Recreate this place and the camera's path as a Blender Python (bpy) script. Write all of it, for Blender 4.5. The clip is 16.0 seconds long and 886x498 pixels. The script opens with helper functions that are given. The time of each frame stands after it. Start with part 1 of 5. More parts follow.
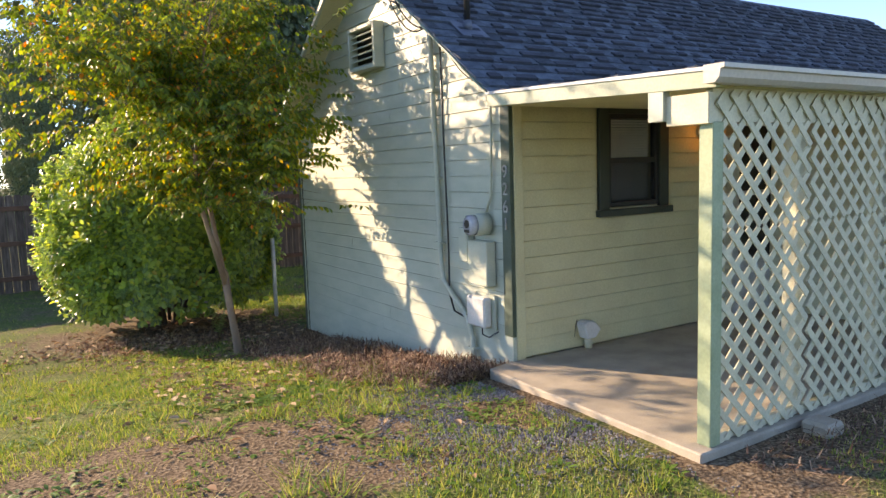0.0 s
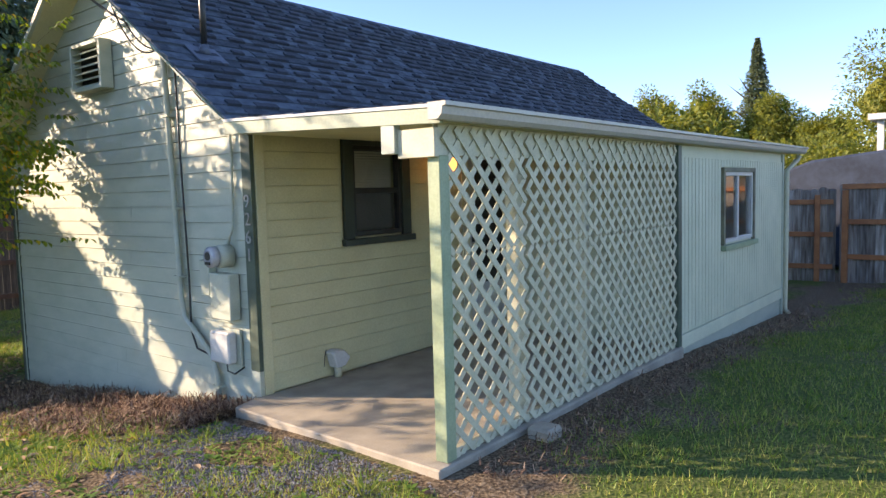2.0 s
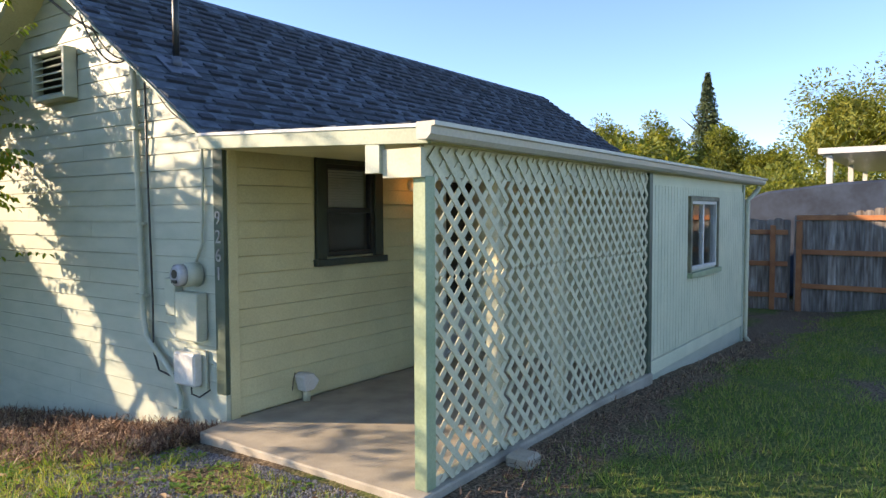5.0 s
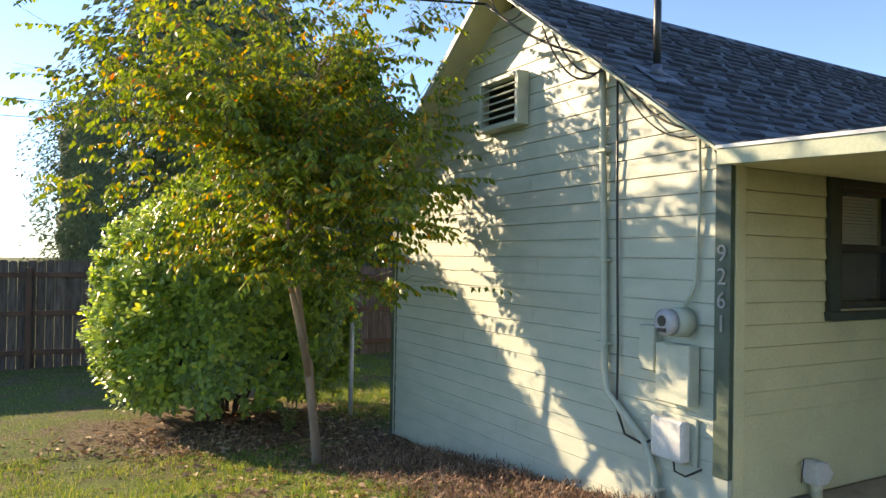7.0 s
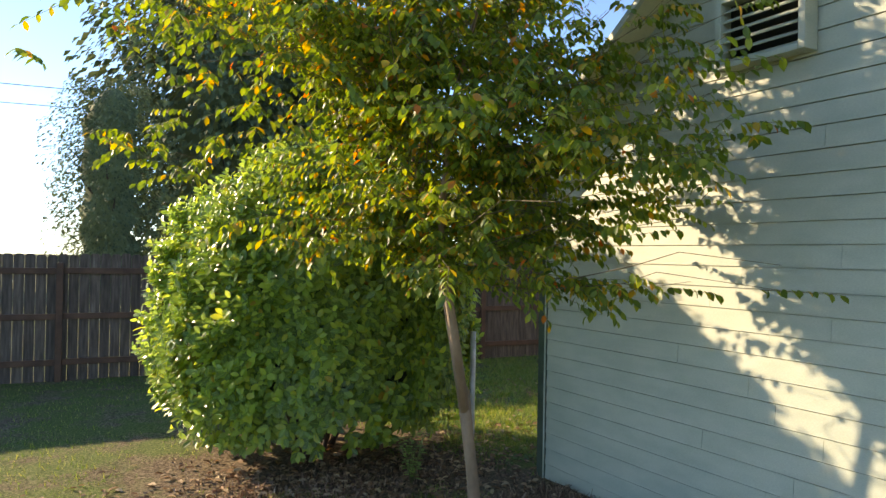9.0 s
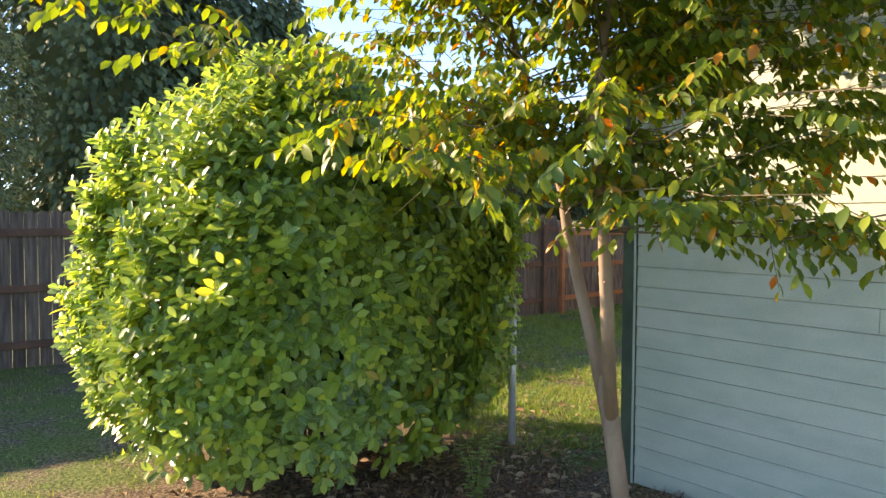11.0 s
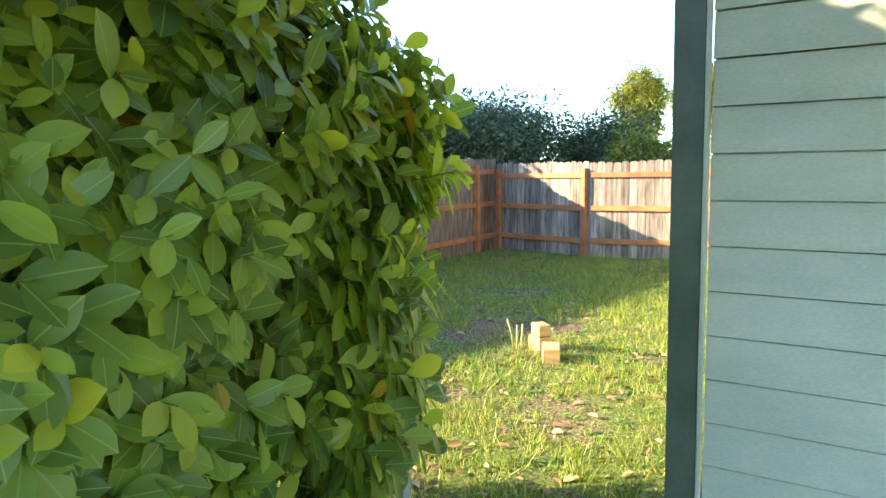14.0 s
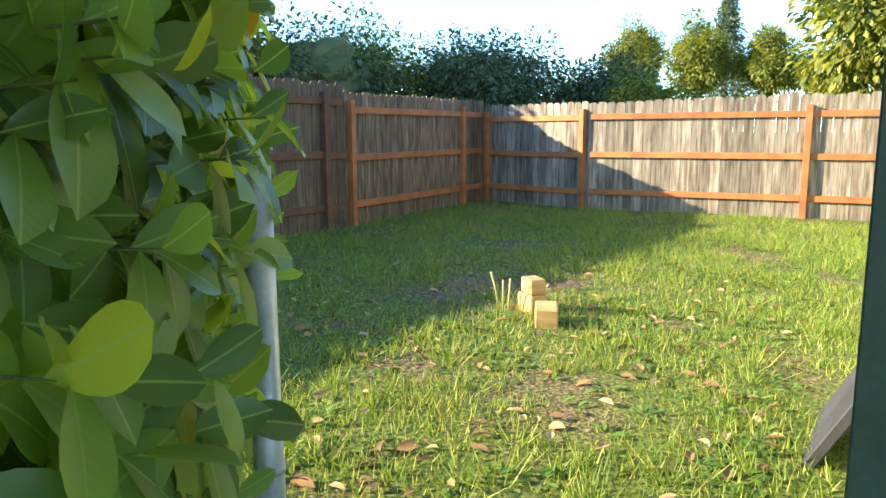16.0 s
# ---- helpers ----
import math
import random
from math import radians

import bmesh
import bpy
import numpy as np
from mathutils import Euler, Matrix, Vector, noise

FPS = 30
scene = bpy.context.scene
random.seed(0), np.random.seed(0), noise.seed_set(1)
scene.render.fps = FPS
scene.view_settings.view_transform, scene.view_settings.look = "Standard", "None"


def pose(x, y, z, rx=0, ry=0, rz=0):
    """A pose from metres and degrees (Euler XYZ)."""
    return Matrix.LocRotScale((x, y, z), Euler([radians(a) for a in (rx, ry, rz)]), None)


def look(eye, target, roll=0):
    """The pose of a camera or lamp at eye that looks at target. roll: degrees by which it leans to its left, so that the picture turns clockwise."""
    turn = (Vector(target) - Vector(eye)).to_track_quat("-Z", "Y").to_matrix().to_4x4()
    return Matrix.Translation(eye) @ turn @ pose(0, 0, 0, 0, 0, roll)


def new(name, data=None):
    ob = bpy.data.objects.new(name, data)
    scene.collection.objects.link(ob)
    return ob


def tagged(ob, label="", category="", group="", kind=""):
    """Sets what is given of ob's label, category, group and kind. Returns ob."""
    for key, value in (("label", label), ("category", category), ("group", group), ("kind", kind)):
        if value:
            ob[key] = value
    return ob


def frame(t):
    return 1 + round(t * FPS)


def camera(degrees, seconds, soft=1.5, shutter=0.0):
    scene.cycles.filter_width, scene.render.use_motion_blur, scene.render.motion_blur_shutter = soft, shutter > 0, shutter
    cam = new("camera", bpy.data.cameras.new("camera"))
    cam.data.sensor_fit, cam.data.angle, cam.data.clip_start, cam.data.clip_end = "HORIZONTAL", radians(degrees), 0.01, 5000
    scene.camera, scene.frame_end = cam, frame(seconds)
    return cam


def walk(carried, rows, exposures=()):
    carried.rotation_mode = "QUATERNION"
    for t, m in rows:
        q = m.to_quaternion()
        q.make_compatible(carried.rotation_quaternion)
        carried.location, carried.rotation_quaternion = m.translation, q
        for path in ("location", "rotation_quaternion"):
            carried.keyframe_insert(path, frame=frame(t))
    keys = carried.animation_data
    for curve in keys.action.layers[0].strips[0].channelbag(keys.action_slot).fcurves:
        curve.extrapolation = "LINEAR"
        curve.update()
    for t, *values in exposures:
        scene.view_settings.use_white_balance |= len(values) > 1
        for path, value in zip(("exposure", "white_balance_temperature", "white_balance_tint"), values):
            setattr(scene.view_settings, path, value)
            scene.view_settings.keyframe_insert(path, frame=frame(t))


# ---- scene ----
cam = camera(63.9, 16.0)
METRES, EYE, TILT, LEAN, TURN = 11.4, 1.6, 0.0, 0.0, -31.8
ROWS = [
    (0.0, 0.0, 0.0, 0.0, -0.21, -6.47, 1.87),
    (0.5, 0.0038, 0.0013, -0.0003, -6.01, -5.9, 1.83),
    (1.0, 0.0059, 0.0004, 0.0002, -10.49, -5.49, 1.72),
    (1.5, 0.0076, -0.0003, -0.0001, -14.45, -5.04, 1.62),
    (2.0, 0.0117, -0.0019, -0.0004, -19.24, -4.66, 1.6),
    (2.5, 0.0156, -0.0033, -0.0006, -25.09, -4.49, 1.55),
    (3.0, 0.0171, -0.0045, -0.0004, -30.38, -4.25, 1.42),
    (5.5, -0.0117, 0.0256, -0.001, -16.81, -1.8, -0.14),
    (6.0, -0.0318, 0.0523, -0.0048, -8.71, -0.38, -0.57),
    (6.5, -0.0603, 0.0851, -0.0069, -0.66, 0.59, -1.01),
    (7.0, -0.0864, 0.1219, -0.0092, 2.46, 0.81, -1.0),
    (7.5, -0.1145, 0.1608, -0.0131, 3.15, 1.1, -1.0),
    (8.0, -0.1484, 0.2011, -0.0156, 3.43, 0.87, -1.03),
    (8.5, -0.1834, 0.2456, -0.0156, 3.45, 0.57, -1.09),
    (9.0, -0.216, 0.2843, -0.0154, 3.18, 0.53, -1.02),
    (11.5, -0.357, 0.4724, -0.0309, -11.01, -4.22, 0.02),
    (12.0, -0.3674, 0.5155, -0.0353, -15.29, -5.93, 0.24),
    (12.5, -0.3681, 0.5593, -0.0371, -19.09, -6.63, 0.42),
    (13.0, -0.3515, 0.6118, -0.0402, -22.21, -6.64, 0.77),
    (13.5, -0.3332, 0.6586, -0.0428, -23.66, -6.53, 0.82),
    (14.0, -0.3065, 0.704, -0.0456, -24.4, -6.51, 0.85),
    (14.5, -0.2834, 0.7456, -0.0509, -24.63, -7.12, 0.75),
    (15.0, -0.26, 0.7828, -0.0603, -24.84, -7.25, 0.72),
    (15.5, -0.2465, 0.8016, -0.0751, -24.98, -7.44, 0.64),
    (16.0, -0.2451, 0.8048, -0.0778, -25.1, -9.45, 0.38),
]
walk(cam, [(t, pose(0, 0, EYE, TILT, LEAN, TURN) @ pose(METRES * x, METRES * y, METRES * z, 90 + pitch, roll, yaw)) for t, x, y, z, yaw, pitch, roll in ROWS],
     [(0, 1.62, 8200, 22), (3, 1.5, 7300, 20), (6.5, 1.47, 8100, 15), (9.2, 1.5, 8300, 14), (11.3, 2.2, 8300, 20), (13, 2.85, 8300, 12), (14.5, 2.9, 7900, 6), (16, 2.4, 7600, 0)])

# ---- world, sun ----
SUN_EL, SUN_DIR = radians(20.8), Vector((0.528, -0.849))
world = bpy.data.worlds.new("world")
scene.world = world
world.use_nodes = True
wn = world.node_tree
sky = wn.nodes.new("ShaderNodeTexSky")
sky.sky_type, sky.sun_disc = "NISHITA", False
sky.sun_elevation = SUN_EL
sky.sun_rotation = math.atan2(-SUN_DIR.x, -SUN_DIR.y)
sky.air_density, sky.dust_density, sky.ozone_density = 0.9, 0.15, 4.8
sky.altitude = 2000
wn.links.new(sky.outputs[0], wn.nodes["Background"].inputs[0])
wn.nodes["Background"].inputs[1].default_value = 0.15
sun = new("sun", bpy.data.lights.new("sun", "SUN"))
sun.data.energy, sun.data.angle, sun.data.color = 3.9, radians(0.6), (1.0, 0.86, 0.68)
sun.matrix_world = look((0, 0, 0), (SUN_DIR.x * math.cos(SUN_EL), SUN_DIR.y * math.cos(SUN_EL), -math.sin(SUN_EL)))


# ---- materials ----
def material(name, color, rough=0.8, dark=None, scale=6.0, bump=0.2, bump_scale=60.0, stretch=(1, 1, 1), metal=0.0, vary=0.0, spec=0.5, light=None, island=False):
    """Paint or grain at two scales, with a fine relief; vary: how far pieces differ by Object Info's Random."""
    m = bpy.data.materials.new(name)
    m.use_nodes = True
    n, l = m.node_tree.nodes, m.node_tree.links
    b = n["Principled BSDF"]
    b.inputs["Roughness"].default_value, b.inputs["Metallic"].default_value = rough, metal
    b.inputs["Specular IOR Level"].default_value = spec
    tc, mp = n.new("ShaderNodeTexCoord"), n.new("ShaderNodeMapping")
    mp.inputs["Scale"].default_value = stretch
    l.new(tc.outputs["Object"], mp.inputs[0])
    big, fine = n.new("ShaderNodeTexNoise"), n.new("ShaderNodeTexNoise")
    big.inputs["Scale"].default_value, big.inputs["Detail"].default_value = scale, 6
    fine.inputs["Scale"].default_value, fine.inputs["Detail"].default_value = bump_scale, 4
    l.new(mp.outputs[0], big.inputs[0]), l.new(mp.outputs[0], fine.inputs[0])
    ramp = n.new("ShaderNodeValToRGB")
    ramp.color_ramp.elements[0].position, ramp.color_ramp.elements[1].position = 0.33, 0.62
    ramp.color_ramp.elements[0].color = (*(dark or [c * 0.75 for c in color]), 1)
    ramp.color_ramp.elements[1].color = (*color, 1)
    if light:
        e = ramp.color_ramp.elements.new(0.78)
        e.color = (*light, 1)
    l.new(big.outputs[0], ramp.inputs[0])
    mix = n.new("ShaderNodeMix")
    mix.data_type, mix.blend_type = "RGBA", "MULTIPLY"
    mix.inputs[0].default_value = 0.35
    l.new(ramp.outputs[0], mix.inputs[6]), l.new(fine.outputs[0], mix.inputs[7])
    out = mix.outputs[2]
    if vary:
        info, hsv, mr = n.new("ShaderNodeObjectInfo"), n.new("ShaderNodeHueSaturation"), n.new("ShaderNodeMapRange")
        mr.inputs[3].default_value, mr.inputs[4].default_value = 1 - vary, 1 + vary
        geo = n.new("ShaderNodeNewGeometry")
        l.new(geo.outputs["Random Per Island"] if island else info.outputs["Random"], mr.inputs[0]), l.new(mr.outputs[0], hsv.inputs["Value"])
        l.new(out, hsv.inputs["Color"])
        out = hsv.outputs[0]
    l.new(out, b.inputs["Base Color"])
    if bump:
        bp = n.new("ShaderNodeBump")
        bp.inputs["Strength"].default_value, bp.inputs["Distance"].default_value = bump, 0.004
        l.new(fine.outputs[0], bp.inputs["Height"]), l.new(bp.outputs[0], b.inputs["Normal"])
    return m


def leaf_material(name, dark, mid, light, extra=None, rough=0.45, trans=0.35, cut=(0.93, 1.0), vein=False):
    """Leaves that differ piece by piece, and let some light through."""
    m = bpy.data.materials.new(name)
    m.use_nodes = True
    n, l = m.node_tree.nodes, m.node_tree.links
    b = n["Principled BSDF"]
    geo, info, add, frac = n.new("ShaderNodeNewGeometry"), n.new("ShaderNodeObjectInfo"), n.new("ShaderNodeMath"), n.new("ShaderNodeMath")
    frac.operation = "FRACT"
    l.new(geo.outputs["Random Per Island"], add.inputs[0]), l.new(info.outputs["Random"], add.inputs[1]), l.new(add.outputs[0], frac.inputs[0])
    ramp = n.new("ShaderNodeValToRGB")
    el = ramp.color_ramp.elements
    el[0].position, el[0].color = 0.0, (*dark, 1)
    el[1].position, el[1].color = 0.5, (*mid, 1)
    e = el.new(0.85)
    e.color = (*light, 1)
    if extra:
        e = el.new(cut[0])
        e.color = (*extra, 1)
        e = el.new(cut[1])
        e.color = (extra[0] * 1.1, extra[1] * 0.6, extra[2] * 0.8, 1)
    l.new(frac.outputs[0], ramp.inputs[0])
    paint = ramp.outputs[0]
    if vein:
        uv, sep, mid, ab, edge, mixv = n.new("ShaderNodeUVMap"), n.new("ShaderNodeSeparateXYZ"), n.new("ShaderNodeMath"), n.new("ShaderNodeMath"), n.new("ShaderNodeMapRange"), n.new("ShaderNodeMix")
        mid.operation, ab.operation = "SUBTRACT", "ABSOLUTE"
        mid.inputs[1].default_value = 0.5
        l.new(uv.outputs[0], sep.inputs[0]), l.new(sep.outputs[0], mid.inputs[0]), l.new(mid.outputs[0], ab.inputs[0])
        edge.inputs[1].default_value, edge.inputs[2].default_value, edge.inputs[3].default_value, edge.inputs[4].default_value = 0.012, 0.035, 0.75, 0.0
        l.new(ab.outputs[0], edge.inputs[0])
        mixv.data_type = "RGBA"
        mixv.inputs[7].default_value = (0.32, 0.42, 0.12, 1)
        l.new(edge.outputs[0], mixv.inputs[0]), l.new(paint, mixv.inputs[6])
        paint = mixv.outputs[2]
        side, wave, bp = n.new("ShaderNodeMath"), n.new("ShaderNodeTexWave"), n.new("ShaderNodeBump")
        comb = n.new("ShaderNodeCombineXYZ")
        side.operation = "MULTIPLY_ADD"
        side.inputs[1].default_value = -0.5
        l.new(ab.outputs[0], side.inputs[0]), l.new(sep.outputs[1], side.inputs[2]), l.new(side.outputs[0], comb.inputs[0])
        wave.inputs["Scale"].default_value, wave.inputs["Distortion"].default_value = 3.2, 0.6
        l.new(comb.outputs[0], wave.inputs[0]), l.new(wave.outputs["Fac"], bp.inputs["Height"])
        bp.inputs["Strength"].default_value, bp.inputs["Distance"].default_value = 0.15, 0.001
        l.new(bp.outputs[0], b.inputs["Normal"])
    l.new(paint, b.inputs["Base Color"])
    b.inputs["Roughness"].default_value = rough
    tr, mx = n.new("ShaderNodeBsdfTranslucent"), n.new("ShaderNodeMixShader")
    hs = n.new("ShaderNodeHueSaturation")
    hs.inputs["Value"].default_value, hs.inputs["Saturation"].default_value, hs.inputs["Hue"].default_value = 2.2, 1.1, 0.48
    l.new(paint, hs.inputs["Color"]), l.new(hs.outputs[0], tr.inputs[0])
    mx.inputs[0].default_value = trans
    l.new(b.outputs[0], mx.inputs[1]), l.new(tr.outputs[0], mx.inputs[2])
    l.new(mx.outputs[0], n["Material Output"].inputs[0])
    return m


M_SIDING = material("pale_green_paint", (0.54, 0.58, 0.465), 0.55, (0.46, 0.51, 0.405), 3, 0.25, 70, (1, 1, 3))
M_FASCIA = material("fascia_paint", (0.40, 0.46, 0.33), 0.55, (0.33, 0.38, 0.27), 3, 0.2, 60)
M_CREAM = material("yellow_green_paint", (0.70, 0.67, 0.40), 0.55, (0.62, 0.59, 0.35), 3, 0.2, 70)
M_GREEN = material("dark_green_paint", (0.085, 0.125, 0.085), 0.5, (0.05, 0.08, 0.055), 5, 0.25, 60)
M_WINTRIM = material("window_trim_paint", (0.045, 0.06, 0.04), 0.5, (0.03, 0.04, 0.028), 5, 0.25, 60)
M_SAGE = material("sage_post_paint", (0.37, 0.45, 0.28), 0.55, (0.28, 0.36, 0.21), 5, 0.25, 60)
M_LATTICE = material("lattice_paint", (0.71, 0.665, 0.47), 0.6, (0.58, 0.56, 0.39), 8, 0.2, 70, vary=0.05)
M_T111 = material("panel_paint", (0.72, 0.73, 0.53), 0.6, (0.62, 0.65, 0.47), 3, 0.2, 60)
M_GUTTER = material("gutter_paint", (0.56, 0.53, 0.46), 0.4, (0.56, 0.52, 0.43), 3, 0.1, 40)
M_SHINGLE = material("grey_blue_shingle", (0.098, 0.13, 0.165), 0.92, (0.048, 0.065, 0.088), 9, 0.9, 260, vary=0.42)
M_SLAB = material("concrete", (0.50, 0.44, 0.34), 0.85, (0.36, 0.32, 0.25), 4, 0.4, 90)
M_OLIVE = material("weathered_olive_trim", (0.26, 0.25, 0.16), 0.7, (0.14, 0.12, 0.08), 7, 0.4, 60)
M_WHITE = material("white_paint", (0.74, 0.74, 0.70), 0.4, (0.66, 0.66, 0.62), 4, 0.1, 50)
M_BLACK = material("dark_bronze", (0.02, 0.022, 0.02), 0.4, (0.012, 0.012, 0.012), 5, 0.1, 50)
M_FENCE = material("weathered_board", (0.33, 0.29, 0.25), 0.85, (0.14, 0.10, 0.075), 4, 0.6, 40, (6, 6, 0.6), vary=0.4, light=(0.50, 0.46, 0.42))
M_STAINED = material("water_stained_board", (0.24, 0.17, 0.12), 0.85, (0.085, 0.055, 0.04), 5, 0.6, 40, (5, 5, 0.5), vary=0.3, light=(0.42, 0.37, 0.33))
M_NUMBER = material("dull_metal", (0.42, 0.42, 0.39), 0.5, (0.3, 0.3, 0.28), 12, 0.1, 80)
M_SHOOT = leaf_material("young_leaf", (0.11, 0.20, 0.05), (0.19, 0.31, 0.09), (0.30, 0.42, 0.14), rough=0.45, trans=0.4)
# left fence: the same weathered boards, with their shade put into a darker brown
M_SHADEFENCE = material("weathered_board_in_shade", (0.17, 0.125, 0.095), 0.85, (0.08, 0.058, 0.045), 5, 0.6, 40, (6, 6, 0.6), vary=0.25, light=(0.24, 0.19, 0.15))
M_RAIL = material("red_brown_stain", (0.50, 0.19, 0.07), 0.7, (0.34, 0.12, 0.045), 4, 0.4, 40, vary=0.1)
M_DARKRAIL = material("dark_rail_wood", (0.17, 0.085, 0.05), 0.8, (0.1, 0.05, 0.03), 4, 0.4, 40)
M_POLE = material("pole_wood", (0.36, 0.25, 0.14), 0.85, (0.20, 0.13, 0.075), 4, 0.5, 30, (3, 3, 0.4))
M_BARK = material("smooth_bark", (0.35, 0.24, 0.16), 0.75, (0.24, 0.16, 0.105), 6, 0.5, 40, (1, 1, 0.5))
M_DARKBARK = material("dark_bark", (0.10, 0.075, 0.05), 0.9, (0.05, 0.035, 0.025), 6, 0.7, 30, (1, 1, 0.3))
M_BRANCH = material("thin_branch", (0.20, 0.16, 0.085), 0.8, (0.12, 0.09, 0.05), 9, 0.1, 50)
M_TWIG = material("green_twig", (0.22, 0.26, 0.06), 0.6, (0.15, 0.12, 0.05), 9, 0.1, 50)
M_STEEL = material("galvanised_steel", (0.72, 0.71, 0.69), 0.38, (0.55, 0.55, 0.54), 12, 0.1, 80, metal=0.25)
M_LAUREL = leaf_material("laurel_leaf", (0.085, 0.15, 0.038), (0.18, 0.285, 0.06), (0.31, 0.42, 0.075), (0.36, 0.40, 0.06), rough=0.31, trans=0.45, cut=(0.992, 0.998), vein=True)
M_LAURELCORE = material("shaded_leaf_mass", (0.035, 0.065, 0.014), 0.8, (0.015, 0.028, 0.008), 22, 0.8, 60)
M_MYRTLE = leaf_material("small_tree_leaf", (0.055, 0.105, 0.015), (0.11, 0.175, 0.022), (0.23, 0.285, 0.035), (0.42, 0.27, 0.03), trans=0.4, cut=(0.975, 0.993))
M_FAR = leaf_material("far_leaf", (0.065, 0.09, 0.018), (0.13, 0.165, 0.028), (0.24, 0.25, 0.045), rough=0.7, trans=0.3)
M_FIR = leaf_material("conifer_leaf", (0.04, 0.065, 0.03), (0.08, 0.115, 0.05), (0.13, 0.165, 0.07), rough=0.8, trans=0.1)
M_GRASS = leaf_material("grass_blade", (0.08, 0.165, 0.025), (0.13, 0.215, 0.036), (0.30, 0.31, 0.08), rough=0.6, trans=0.28)


M_SHINGLE_FAR = material("grey_blue_shingle_joined", (0.098, 0.13, 0.165), 0.92, (0.048, 0.065, 0.088), 9, 0.9, 260, vary=0.42, island=True)
M_SHINGLE_BAND = material("dark_shingle_band", (0.06, 0.072, 0.095), 0.95, (0.035, 0.042, 0.056), 9, 0.9, 260, vary=0.3, island=True)
M_METER = material("meter_glass", (0.5, 0.52, 0.54), 0.12, (0.35, 0.36, 0.4), 9, 0, 50, spec=0.8)
M_FLASH = material("grey_flashing", (0.16, 0.19, 0.24), 0.5, (0.1, 0.12, 0.15), 9, 0.1, 50, metal=0.3)
M_PINE = material("fresh_cut_wood", (0.62, 0.42, 0.20), 0.75, (0.48, 0.30, 0.13), 6, 0.4, 60, (1, 1, 6))
M_STALK = material("pale_stalk", (0.55, 0.55, 0.33), 0.7, (0.4, 0.42, 0.2), 6, 0.1, 60)
M_SLATE = material("dark_slate_board", (0.05, 0.055, 0.07), 0.7, (0.03, 0.03, 0.04), 6, 0.3, 60)
M_TARP = material("blue_grey_cover", (0.045, 0.065, 0.10), 0.5, (0.025, 0.035, 0.055), 3, 0.4, 12)
M_WEED = leaf_material("weed_leaf", (0.05, 0.12, 0.02), (0.09, 0.2, 0.03), (0.18, 0.26, 0.05), rough=0.5, trans=0.3)
M_DEAD = leaf_material("dead_leaf", (0.14, 0.085, 0.05), (0.3, 0.18, 0.09), (0.46, 0.34, 0.2), rough=0.8, trans=0.1)
M_MULCH = leaf_material("dry_stalk", (0.06, 0.032, 0.02), (0.17, 0.085, 0.05), (0.42, 0.29, 0.19), rough=0.9, trans=0.0)
M_GRAVEL = leaf_material("gravel_stone", (0.08, 0.08, 0.085), (0.17, 0.165, 0.16), (0.32, 0.3, 0.28), rough=0.9, trans=0.0)


def screen_material():
    m = material("insect_screen", (0.03, 0.03, 0.03), 0.7)
    m.node_tree.nodes["Principled BSDF"].inputs["Alpha"].default_value = 0.35
    return m


M_SCREEN = screen_material()


def globe_material():
    m = bpy.data.materials.new("lit_globe")
    m.use_nodes = True
    b = m.node_tree.nodes["Principled BSDF"]
    b.inputs["Base Color"].default_value = (0.9, 0.6, 0.3, 1)
    b.inputs["Emission Color"].default_value, b.inputs["Emission Strength"].default_value = (1.0, 0.40, 0.10, 1), 1.1
    return m


M_GLOBE = globe_material()


